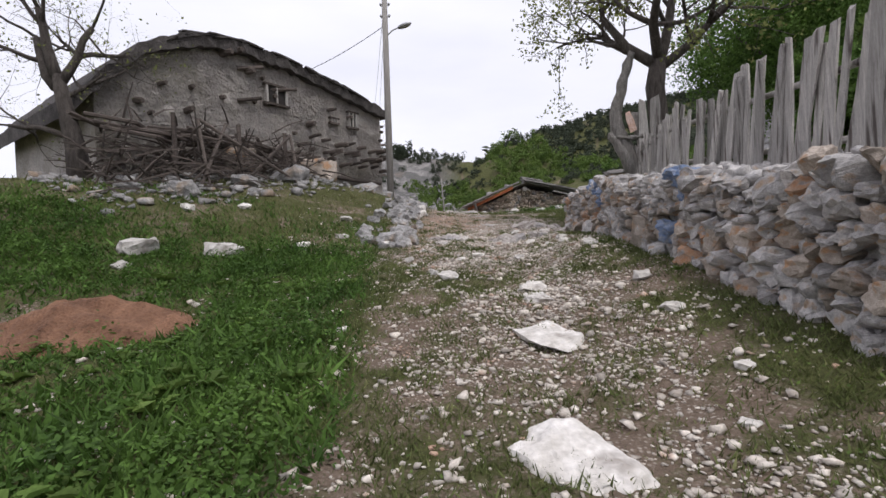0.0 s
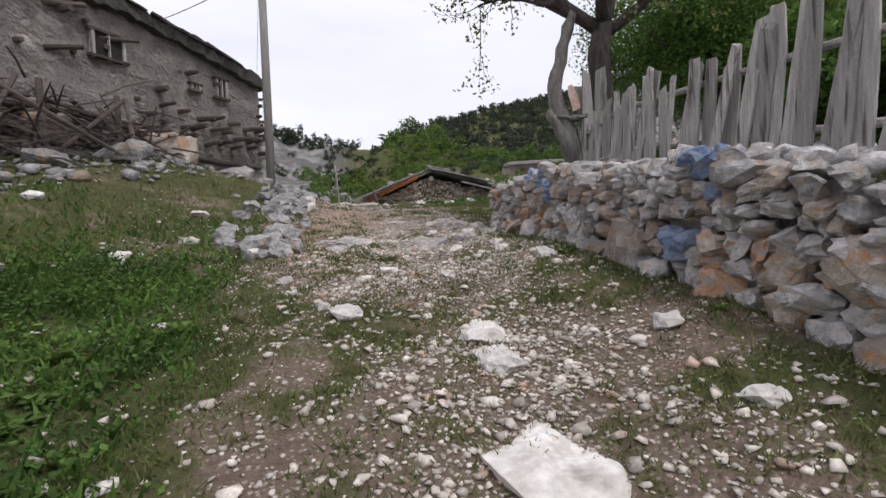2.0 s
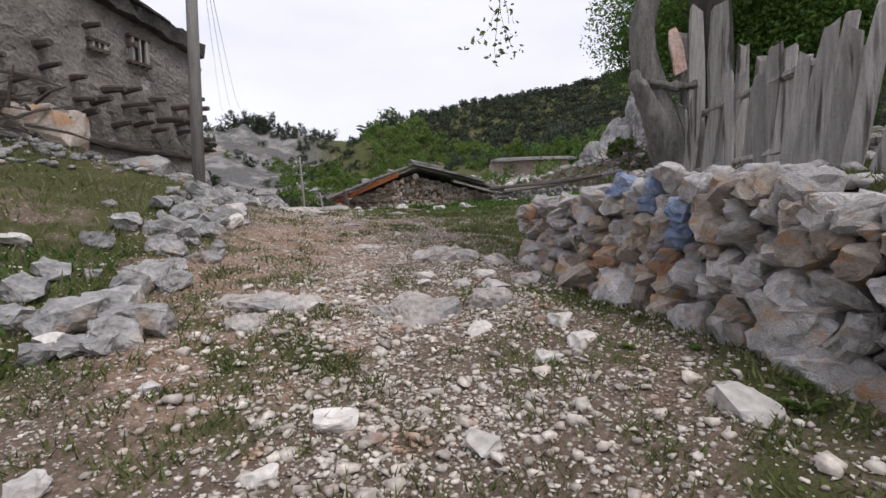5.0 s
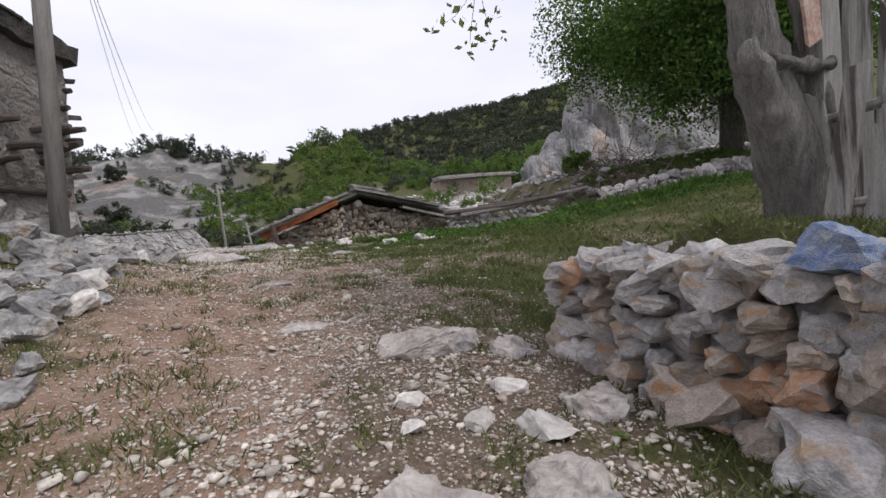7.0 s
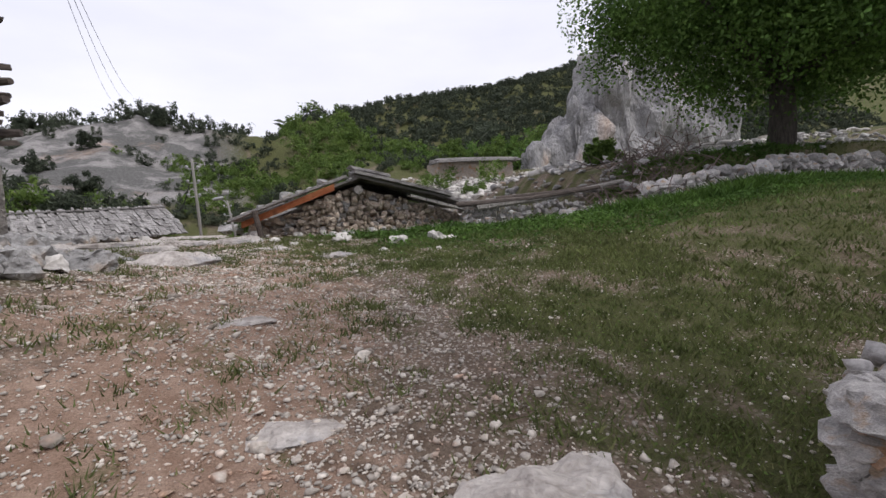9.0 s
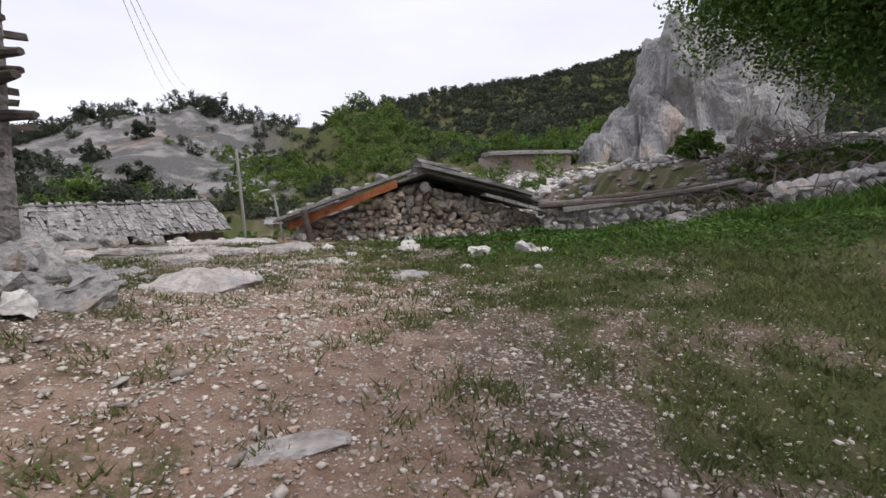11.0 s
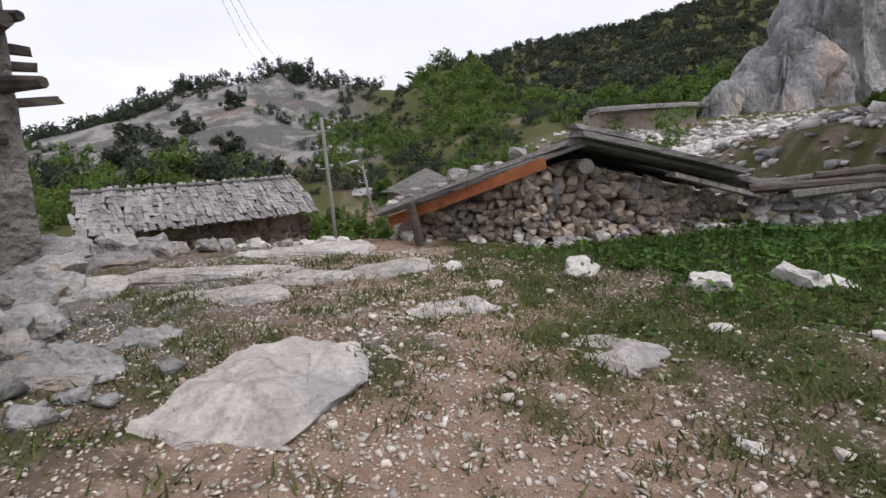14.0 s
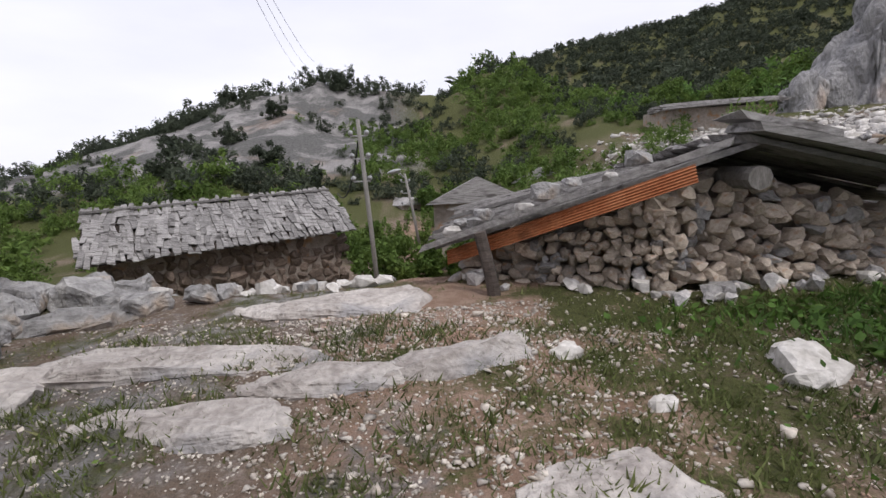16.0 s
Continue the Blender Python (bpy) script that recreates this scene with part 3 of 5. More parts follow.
def tree(name, label, seed, base, trunks, bark, leaf, leaf_count, leaf_size, levels, spread, split=3, up=0.08, bole=None, girth=None):
    r = random.Random(seed)
    thing = tagged(new(name), label, "tree")
    thing.location = base
    bm = bmesh.new()
    tips = []
    for off, d, length, rad in trunks:
        grow(bm, r, Vector(off), Vector(d).normalized(), length, rad, levels, tips, 0.16, up, split, 9)
    if bole:
        tube(bm, bole, girth, 12)
    part("trunk", bm, bark, thing, smooth_shade=True)
    if leaf_count:
        v, f = leaf_cloud([tuple(t) for t in tips], [spread] * len(tips), leaf_count, leaf_size, seed)
        ob = new("crown", mesh_np("crown", v, 4, f, leaf))
        ob.parent = thing
        tagged(ob, "young leaves" if leaf == M_LEAFNEW else "dense green foliage")
    return thing


tree("tree_by_fence", "gnarled old tree with young olive leaves behind the fence", 4, (4.78, 10.6, 2.0),
     [((0.1, 0, 3.05), (-1, 0.1, 0.75), 1.7, 0.13), ((0.1, 0, 3.15), (-0.35, -0.5, 1), 1.7, 0.12), ((0.1, 0, 3.1), (0.5, 0.2, 1), 1.8, 0.13), ((0.1, 0, 3.0), (1, -0.2, 0.65), 1.6, 0.11), ((0.1, 0, 3.1), (-0.7, 0.6, 0.6), 1.7, 0.1)],
     M_BARK, M_LEAFNEW, 6500, 0.085, 3, 0.2, 4, 0.05, [(-0.05, 0, -0.2), (0, 0, 0.9), (0.06, 0, 1.9), (0.0, 0, 2.6), (0.1, 0, 3.2)], [0.27, 0.22, 0.2, 0.2, 0.17])
dead = tagged(new("dead_tree_stump"), "forked bleached dead trunk leaning at the fence's end", "tree trunk")
for pts, rad in ((((4.15, 10.45, 2.9), (3.95, 10.42, 3.2), (3.72, 10.38, 3.5), (3.66, 10.36, 3.62)), (0.13, 0.11, 0.08, 0.02)),
                 (((4.4, 10.5, 2.0), (4.3, 10.5, 2.6), (4.08, 10.5, 3.15), (3.9, 10.5, 3.65), (3.86, 10.5, 4.05), (4.05, 10.55, 4.7), (4.35, 10.6, 5.5)), (0.24, 0.2, 0.18, 0.15, 0.13, 0.1, 0.07)),
                 (((4.5, 10.45, 2.0), (4.42, 10.4, 2.9), (4.3, 10.4, 3.5), (4.22, 10.4, 4.1)), (0.12, 0.1, 0.07, 0.05)),
                 (((3.8, 10.36, 3.5), (4.1, 10.34, 3.46), (4.4, 10.34, 3.5)), (0.05, 0.05, 0.045))):
    bm = bmesh.new()
    fine_pts, fine_rad = [], []
    for i in range(len(pts) - 1):
        for j in range(6):
            f = j / 6
            fine_pts.append(Vector(pts[i]).lerp(Vector(pts[i + 1]), f))
            fine_rad.append(rad[i] * (1 - f) + rad[i + 1] * f)
    tube(bm, fine_pts, fine_rad, 20)
    bm.normal_update()
    for v in bm.verts:
        v.co += v.normal * (0.06 * noise.noise(Vector((v.co.x * 13, v.co.y * 13, v.co.z * 1.4))) + 0.02 * noise.noise(v.co * 14))
    part("trunk", bm, M_BARKGREY, dead, smooth_shade=True)
for k, (px, w, tall) in enumerate(((4.36, 0.2, 4.25), (4.62, 0.26, 4.3), (4.9, 0.16, 3.9), (5.12, 0.2, 3.75))):
    bm = bmesh.new()
    plank(bm, (px + 0.1, 10.36, 1.95), (px, 10.33 - 0.03 * k, tall), w, 0.04, up=(0, 1, 0), bend=0.02, ragged=0.35, seed=70 + k)
    part("leaning_board", bm, M_FENCE, dead)
bm = bmesh.new()
plank(bm, (4.16, 10.3, 3.62), (4.04, 10.26, 3.95), 0.15, 0.02, up=(0, 1, 0), ragged=0.4)
tagged(new("cloth_scrap", finish(bm, "cloth_scrap", M_CLOTH)), "faded pink and white cloth scrap tied to the dead trunk", "cloth")
tree("bare_tree", "bare dark tree beside the old house", 9, (-8.95, 11.8, hz(-8.95, 11.8) - 0.1),
     [((-0.3, 0, 2.3), (-0.8, 0, 1), 1.6, 0.13), ((-0.25, 0, 2.5), (-0.15, 0.2, 1), 1.7, 0.14), ((-0.2, 0, 2.4), (0.6, -0.1, 1), 1.6, 0.12), ((-0.1, 0, 1.1), (-1, -0.2, 0.35), 1.3, 0.08), ((-0.2, 0, 1.9), (0.7, 0.3, 0.7), 1.2, 0.07)],
     M_BARK, M_LEAFNEW, 1500, 0.07, 5, 0.2, 3, 0.06, [(0.2, 0, -0.3), (0.1, 0, 0.8), (-0.08, 0, 1.7), (-0.25, 0, 2.6)], [0.3, 0.22, 0.18, 0.14])


def blobs(r, n, size, squash=0.75):
    """Clump centres filling an uneven dome."""
    c, q = [], []
    for _ in range(n):
        d = Vector((r.gauss(0, 1), r.gauss(0, 1), r.gauss(0, 1))).normalized() * r.random() ** 0.5
        c.append((d.x * size, d.y * size, d.z * size * squash))
        q.append(size * r.uniform(0.14, 0.3))
    return c, q


def leafy_tree(name, label, seed, base, trunk_h, crown, clumps, leaves, leaf_size, leaf, trunk_r=0.25, squash=0.7, category="tree"):
    r = random.Random(seed)
    thing = tagged(new(name), label, category)
    thing.location = base
    c, q = blobs(r, clumps, crown, squash)
    c = [(a, b, d + trunk_h + crown * squash * 0.75) for a, b, d in c]
    if trunk_h > 0.2:
        bm = bmesh.new()
        tube(bm, [(0, 0, -0.2), (0.05, 0, trunk_h * 0.5), (-0.05, 0.05, trunk_h), (0, 0, trunk_h + crown * 0.4)], [trunk_r * 1.2, trunk_r, trunk_r * 0.9, trunk_r * 0.5], 9)
        for k in range(7):
            t = r.choice(c)
            tube(bm, [(0, 0, trunk_h * 0.8), (t[0] * 0.45, t[1] * 0.45, trunk_h + (t[2] - trunk_h) * 0.35), t], [trunk_r * 0.5, trunk_r * 0.3, 0.03], 6)
        part("trunk", bm, M_BARK, thing, smooth_shade=True)
    v, f = leaf_cloud(c, q, leaves, leaf_size, seed)
    ob = new("crown", mesh_np("crown", v, 4, f, leaf))
    ob.parent = thing
    return thing


leafy_tree("evergreen_tree", "broad dark green tree above the terrace wall", 31, (16.2, 19.8, hz(16.2, 19.8) - 0.1), 2.5, 5.7, 260, 130000, 0.115, M_LEAF, 0.34, 0.52)
for k, (bx, by, s, hgt) in enumerate(((9.3, 9.2, 1.9, 0.3), (7.2, 8.0, 1.4, 0.3), (7.0, 5.6, 1.15, 0.2))):
    leafy_tree("garden_bush", "dense green bush behind the fence", 40 + k, (bx, by, hz(bx, by) + 0.1), hgt, s, 60, 15000, 0.12, M_LEAF if k % 2 else M_LEAFSPRING, 0.08, 0.75, "bush")

# ---- pole with a street lamp ----
def utility_pole(base, tall, lean, rad, lamp=None):
    pole = tagged(new("utility_pole"), "grey wooden utility pole" + (" with a street lamp near the old house" if lamp else " by the lower barn"), "pole")
    pole.location = base
    bm = bmesh.new()
    tube(bm, [(0, 0, -0.4), (lean[0] * 0.5, lean[1] * 0.5, tall * 0.5), (lean[0], lean[1], tall)], [rad, rad * 0.9, rad * 0.75], 12)
    part("mast", bm, M_POLE, pole, smooth_shade=True)
    for k in range(3):
        bm = bmesh.new()
        z = tall - 0.3 - k * 0.42
        tube(bm, [(lean[0] - 0.16, 0, z), (lean[0] + 0.16, 0, z)], [0.015, 0.015], 6)
        for s in (-0.15, 0.15):
            bmesh.ops.create_uvsphere(bm, u_segments=8, v_segments=6, radius=0.05, matrix=pose(lean[0] + s, 0, z + 0.06))
        part("insulator", bm, M_METAL, pole)
    if lamp:
        z, dx = lamp
        bm = bmesh.new()
        lx = lean[0] * z / tall
        tube(bm, [(lx, 0, z - 0.1), (lx + dx * 0.4, -0.1, z + 0.1), (lx + dx * 0.7, -0.15, z + 0.16)], [0.025, 0.025, 0.025], 8)
        part("lamp_arm", bm, M_METAL, pole)
        bm = bmesh.new()
        bmesh.ops.create_uvsphere(bm, u_segments=14, v_segments=8, radius=0.5, matrix=pose(lx + dx, -0.2, z + 0.2, 0, -12, -12) @ Matrix.Diagonal((0.55, 0.26, 0.16, 1)))
        part("lamp_head", bm, M_METAL, pole, "grey lamp head", True)
    return pole


utility_pole((-1.85, 17.7, 2.6), 8.2, (0.1, 0), 0.13, (6.45, 0.72))
utility_pole((0.25, 27.0, 1.0), 3.9, (-0.2, 0), 0.05)
utility_pole((1.4, 36, 0.9), 3.1, (-0.5, 0), 0.06, (3.0, -0.4))


def wire(a, b, sag, rad=0.012):
    bm = bmesh.new()
    a, b = Vector(a), Vector(b)
    pts = [a.lerp(b, i / 16) - Vector((0, 0, sag * 4 * (i / 16) * (1 - i / 16))) for i in range(17)]
    tube(bm, pts, [rad] * 17, 4)
    ob = new("power_cable", finish(bm, "power_cable", M_WIRE))
    return tagged(ob, "thin black power cable hung from the poles", "cable", group="power cables")


for k in range(3):
    wire((-1.75, 17.7, 10.4 - k * 0.42), (-12 + k * 1.2, 84, 19 + k * 0.3), 1.0, 0.011)
wire((-1.75, 17.7, 9.4), (-8, 21, 8.4), 0.35, 0.012)
wire((0.05, 27, 4.6), (-0.9, 30.6, 3.5), 0.5, 0.015)

# ---- old house ----
HOUSE = Matrix(((HDX * 0.884, 0.81, 0, HX), (HDY * 0.884, -0.58, 0, HY), (0, 0, 0.884, 0.168), (0, 0, 0, 1)))  # x along the front, y out of it


def hpt(a, o, z):
    return HOUSE @ Vector((a, o, z))


house = tagged(new("old_house"), "derelict mud-plastered house with protruding timbers and dark roof", "house")
ROOF = [(-0.15, 7.72), (2.6, 8.22), (5.5, 8.66), (7.7, 8.78), (9.0, 8.6), (10.5, 8.05), (11.1, 7.66), (12.1, 6.6), (12.9, 5.7)]


def roof_z(a):
    return float(np.interp(a, [p[0] for p in ROOF], [p[1] for p in ROOF]))


def quads(bm, loop, off):
    """An outline in the front's plane, given thickness."""
    v1 = [bm.verts.new(hpt(a, off[0], z)) for a, z in loop]
    v2 = [bm.verts.new(hpt(a, off[1], z)) for a, z in loop]
    bm.faces.new(v1)
    bm.faces.new(v2[::-1])
    for k in range(len(loop)):
        j = (k + 1) % len(loop)
        bm.faces.new((v1[k], v2[k], v2[j], v1[j]))


bm = bmesh.new()
quads(bm, [(0, 1.8)] + [(0, roof_z(0) - 0.1)] + [(a, z - 0.1) for a, z in ROOF[1:-1]] + [(12.3, 6.3), (12.3, 3.0)], (0, -7))
body = part("wall", bm, M_PLASTER, house, "cracked grey-brown mud plaster")
bm = bmesh.new()
grid = {}
NA, NZ = 150, 80
for i in range(NA + 1):
    for j in range(NZ + 1):
        a = 12.3 * i / NA
        z = 1.8 + (roof_z(a) - 0.05 - 1.8) * j / NZ
        q = Vector((a * 0.9, z * 1.1, 3.0))
        pit = max(0.0, noise.noise(q * 1.9 + Vector((7, 0, 0))) - 0.22)
        grid[i, j] = bm.verts.new(hpt(a, 0.06 + 0.05 * noise.noise(q * 0.8) + 0.03 * noise.noise(q * 3.1) + 0.03 * noise.noise(q * 8) - 0.12 * pit, z))
for i in range(NA):
    for j in range(NZ):
        bm.faces.new((grid[i, j], grid[i + 1, j], grid[i + 1, j + 1], grid[i, j + 1]))
bmesh.ops.solidify(bm, geom=bm.faces[:], thickness=0.05)
part("plaster", bm, M_PLASTER, house)
bm = bmesh.new()
n = 60
under, over = [], []
for k in range(n + 1):
    a0 = -0.15 + 13.05 * k / n
    under.append((a0, roof_z(a0) - 0.1 + 0.05 * rnd.uniform(-1, 1)))
    over.append((a0, roof_z(a0) + 0.30 + 0.09 * rnd.uniform(-1, 1)))
v = [[bm.verts.new(hpt(p[0], o + rnd.uniform(-0.06, 0.06), p[1])) for p in row] for row, o in ((under, 0.34), (over, 0.38), (over, -7.4), (under, -7.4))]
for k in range(n):
    for i in range(4):
        bm.faces.new((v[i][k], v[i][k + 1], v[(i + 1) % 4][k + 1], v[(i + 1) % 4][k]))
for k in (0, n):
    bm.faces.new([r[k] for r in v])
part("roof", bm, M_ROOFDARK, house, "dark thick earth and brush roof edge")
for k in range(26):
    bm = bmesh.new()
    a = rnd.uniform(0, 10.5)
    plank(bm, hpt(a, 0.3, roof_z(a) + 0.3), hpt(a + rnd.uniform(0.5, 1.3), 0.35, roof_z(a + 0.9) + 0.32), 0.25, 0.05, ragged=0.3, seed=k)
    part("roof_slab", bm, M_ROOFDARK, house)


def beam(a, z, out, rad, tilt=0.0, yaw=0.0):
    bm = bmesh.new()
    rad, out = rad * 1.35, out + 0.02
    p, q = hpt(a, -0.2, z), hpt(a + yaw, out, z + tilt)
    tube(bm, [p, p.lerp(q, 0.6) + Vector((0, 0, 0.02)), q], [rad, rad * 0.95, rad * 0.7], 6)
    part("beam_end", bm, M_WOODDARK, house)


rb = random.Random(3)
for row, (zr, a0, a1, step) in enumerate(((4.95, 0.3, 5.2, 0.62), (5.4, 0.2, 5.6, 0.6), (5.85, 0.3, 4.8, 0.7))):
    a = a0
    while a < a1:
        beam(a + rb.uniform(-0.1, 0.1), zr + rb.uniform(-0.1, 0.1) + 0.05 * a, rb.uniform(0.3, 0.75), rb.uniform(0.045, 0.075), rb.uniform(-0.05, 0.12), rb.uniform(-0.35, 0.05))
        a += step
for a, z in ((0.1, 6.5), (0.1, 6.95), (0.15, 5.7), (2.2, 7.3), (3.4, 7.4), (4.5, 6.6), (5.3, 6.1), (6.1, 7.4), (6.6, 8.0), (7.3, 8.1), (7.0, 7.0), (8.4, 6.9), (9.4, 7.0), (5.6, 5.9), (7.8, 8.7), (8.3, 8.5), (9.6, 6.2), (10.5, 6.9), (10.8, 5.9), (11.3, 6.2)):
    beam(a, z, rb.uniform(0.12, 0.5), rb.uniform(0.05, 0.09), 0.03, rb.uniform(-0.25, 0.1))
for z, o, out in ((7.25, -0.25, 0.5), (7.0, -0.5, 0.35), (6.35, -0.2, 0.55), (6.15, -0.4, 0.7), (5.5, -0.25, 0.45), (5.32, -0.6, 0.65), (4.8, -0.3, 0.8)):
    bm = bmesh.new()
    plank(bm, hpt(0.3, o, z), hpt(-0.75 * out, o + rb.uniform(0, 0.2), z + rb.uniform(-0.06, 0.18)), 0.13, 0.09, ragged=0.35, seed=z)
    part("beam_end", bm, M_WOODDARK, house)
for a, z, l in ((7.2, 8.25, 0.9), (5.8, 7.75, 1.1), (7.3, 7.05, 0.8)):
    bm = bmesh.new()
    tube(bm, [hpt(a + l / 2, 0.05, z - 0.08), hpt(a - l / 2, 0.35, z + 0.1)], [0.07, 0.06], 7)
    part("timber", bm, M_WOODDARK, house)
bm = bmesh.new()
tube(bm, [hpt(0.2, 0.12, 4.42), hpt(2.5, 0.14, 4.45), hpt(4.8, 0.12, 4.62)], [0.07, 0.08, 0.06], 8)
part("ledge_beam", bm, M_WOODDARK, house)


def house_window(a, z, w, h):
    win = part("window", bmesh.new(), M_DARK, house)
    # solid box on the wall, coloured as the unlit room behind
    bm = bmesh.new()
    boxm(bm, HOUSE @ pose(a, 0.08, z), w, 0.1, h)
    part("opening", bm, M_DARK, win)
    for s in (-1, 0, 1):
        bm = bmesh.new()
        boxm(bm, HOUSE @ pose(a + s * w / 2, 0.05, z), 0.07 if s else 0.04, 0.3, h + 0.1)
        part("frame", bm, M_FENCE, win)
    for s in (-1, 1):
        bm = bmesh.new()
        boxm(bm, HOUSE @ pose(a, 0.055, z + s * h / 2), w + 0.24, 0.32, 0.08)
        part("frame", bm, M_WOODDARK, win)


house_window(1.95, 7.22, 0.42, 0.72)
house_window(6.05, 7.48, 0.9, 0.75)
house_window(3.1, 7.0, 0.3, 0.22)
# lean-to of brush and poles against the front
lean = tagged(new("collapsed_lean_to"), "collapsed lean-to of grey poles and brush against the house", "lean-to")
for k in range(26):
    bm = bmesh.new()
    a = rb.uniform(6.2, 12.5)
    z = 5.0 + rb.uniform(-0.1, 0.25)
    tube(bm, [hpt(a + 1.2, rb.uniform(0.2, 1.6), z + 0.1), hpt(a, rb.uniform(0.3, 1.7), z + rb.uniform(-0.1, 0.1)), hpt(a - 1.2, rb.uniform(0.2, 1.8), z - rb.uniform(0, 0.2))], [0.05, 0.06, 0.04], 6)
    part("roof_pole", bm, M_WOODDARK, lean)
for a in (7.0, 8.8, 10.9):
    bm = bmesh.new()
    p = hpt(a, 1.6, 0)
    tube(bm, [(p.x, p.y, hz(p.x, p.y) - 0.2), (p.x, p.y, 5.1)], [0.08, 0.06], 7)
    part("post", bm, M_WOODDARK, lean)
for k in range(5):
    bm = bmesh.new()
    p, q = hpt(rb.uniform(6, 11), 1.8, 0), hpt(rb.uniform(6, 11), 2.6, 0)
    tube(bm, [(p.x, p.y, 5.0), (q.x, q.y, hz(q.x, q.y))], [0.05, 0.04], 6)
    part("brace", bm, M_WOODDARK, lean)
for a, o, s, zz, mt in ((5.2, 1.1, (1.6, 1.1, 1.3), 4.15, M_STONE_TAN), (7.4, 2.2, (1.3, 1, 0.7), 3.6, M_GREYROCK), (9.4, 2.6, (0.9, 0.7, 0.5), 3.3, M_GREYROCK), (4.2, 2.6, (1.2, 0.8, 0.6), 3.4, M_GREYROCK), (2.8, 2.0, (1.6, 1.0, 0.9), 3.3, M_GREYROCK), (11.5, 3.0, (0.8, 0.6, 0.6), 3.2, M_GREYROCK), (8.5, 0.6, (1.9, 1.0, 1.7), 4.5, M_STONE_TAN)):
    p = hpt(a, o, 0)
    ob = new("bank_boulder", rock_mesh("bank_boulder", mt, int(a * 10), s, 20, 2, 0.07))
    ob.location = (p.x, p.y, hz(p.x, p.y) + s[2] * 0.25)
    tagged(ob, "large weathered boulder in the bank below the house", "boulder", "bank boulders")

# ---- low stone hut ----
M_HUTSTONE = mat("warm_beige_stone", (0.38, 0.305, 0.24), (0.60, 0.52, 0.435), 6, vary=0.3, bump=0.6, c3=(0.4, 0.28, 0.2), spot=0.1)
hut = tagged(new("stone_hut"), "low ruined stone hut with a sagging plank roof and rusty sheet", "hut")
HUT_ROOF = [(1.25, 2.90), (2.5, 3.40), (3.6, 3.86), (5.3, 3.52), (6.9, 3.08)]


def hut_z(x):
    return float(np.interp(x, [p[0] for p in HUT_ROOF], [p[1] for p in HUT_ROOF]))


def hut_y(x):
    """How far the front stands back from its middle, towards the open corner."""
    return float(np.interp(x, [1.2, 2.2, 3.2, 5.0, 7.0], [1.55, 0.75, 0.12, 0.1, 0.4]))


def hut_tint(x, y, z, f, r):
    k = r.random()
    return M_HUTSTONE if k < 0.75 else (M_STONE_TAN if k < 0.9 else None)


rh = random.Random(8)
bm = bmesh.new()
loop = [(1.55, 2.0), (1.55, hut_z(1.55) - 0.15), (3.75, 3.7), (6.5, hut_z(6.5) - 0.15), (6.5, 2.0)]
v1 = [bm.verts.new((x, 22.0 + hut_y(x), z)) for x, z in loop]
v2 = [bm.verts.new((x + 1.2, 26.0, z)) for x, z in loop]
bm.faces.new(v1)
bm.faces.new(v2[::-1])
for k in range(5):
    bm.faces.new((v1[k], v2[k], v2[(k + 1) % 5], v1[(k + 1) % 5]))
part("wall_core", bm, M_STONE_TAN, hut)
dry_wall(hut, [(x, 21.86 + hut_y(x)) for x in (1.5, 2.2, 3.2, 5.0, 6.6)], lambda x, y: hut_z(x) - 0.22, lambda x, y: 2.42, 0.3, 0.155, rh, STONES, hut_tint)
dry_wall(hut, [(2.4, 25.6), (1.5, 23.2)], lambda x, y: 2.9, lambda x, y: 2.3, 0.3, 0.17, rh, STONES, hut_tint)


def roof_plank(x0, x1, y, w, lift, mt, thing, seed, th=0.05, slide=0.0):
    bm = bmesh.new()
    plank(bm, (x0, y + hut_y(x0), hut_z(x0) + lift), (x1, y + slide + hut_y(x1), hut_z(x1) + lift), w, th, bend=rh.uniform(-0.02, 0.03), ragged=0.25, seed=seed)
    return part("roof_board", bm, mt, thing)


for k in range(16):
    yy = 21.55 + k * 0.27
    roof_plank(1.1 + rh.uniform(-0.15, 0.15) + k * 0.05, 3.85 + k * 0.05, yy, 0.29, 0.08 + rh.uniform(-0.02, 0.03), M_ROOFWOOD, hut, 50 + k)
    roof_plank(3.65 + k * 0.05, 6.9 + rh.uniform(-0.25, 0.3) + k * 0.05, yy, 0.29, 0.10 + rh.uniform(-0.02, 0.04), M_ROOFWOOD, hut, 80 + k)
roof_plank(3.6, 6.15, 21.42, 0.34, 0.16, M_ROOFWOOD, hut, 121, 0.07, -0.05)
roof_plank(5.0, 7.1, 21.5, 0.16, -0.12, M_FENCE, hut, 122, 0.06, -0.1)
roof_plank(1.0, 3.5, 21.38, 0.2, 0.09, M_ROOFWOOD, hut, 123, 0.06)
roof_plank(3.6, 4.6, 21.6, 0.3, 0.27, M_ROOFWOOD, hut, 124, 0.06)
bm = bmesh.new()
for s in range(12):
    f0, f1 = s / 12, (s + 1) / 12
    ring = []
    for f in (f0, f1):
        for x in (1.25, 3.2):
            ring.append(bm.verts.new((x, 21.4 + hut_y(x) - 0.05 * f + (0.02 if (s + (f == f1)) % 2 else 0), hut_z(x) + 0.05 - 0.15 * f)))
    bm.faces.new((ring[0], ring[1], ring[3], ring[2]))
bmesh.ops.remove_doubles(bm, verts=bm.verts[:], dist=0.0005)
bmesh.ops.solidify(bm, geom=bm.faces[:], thickness=0.004)
part("rusty_sheet", bm, M_RUST, hut, "orange rusted corrugated metal sheet")
bm = bmesh.new()
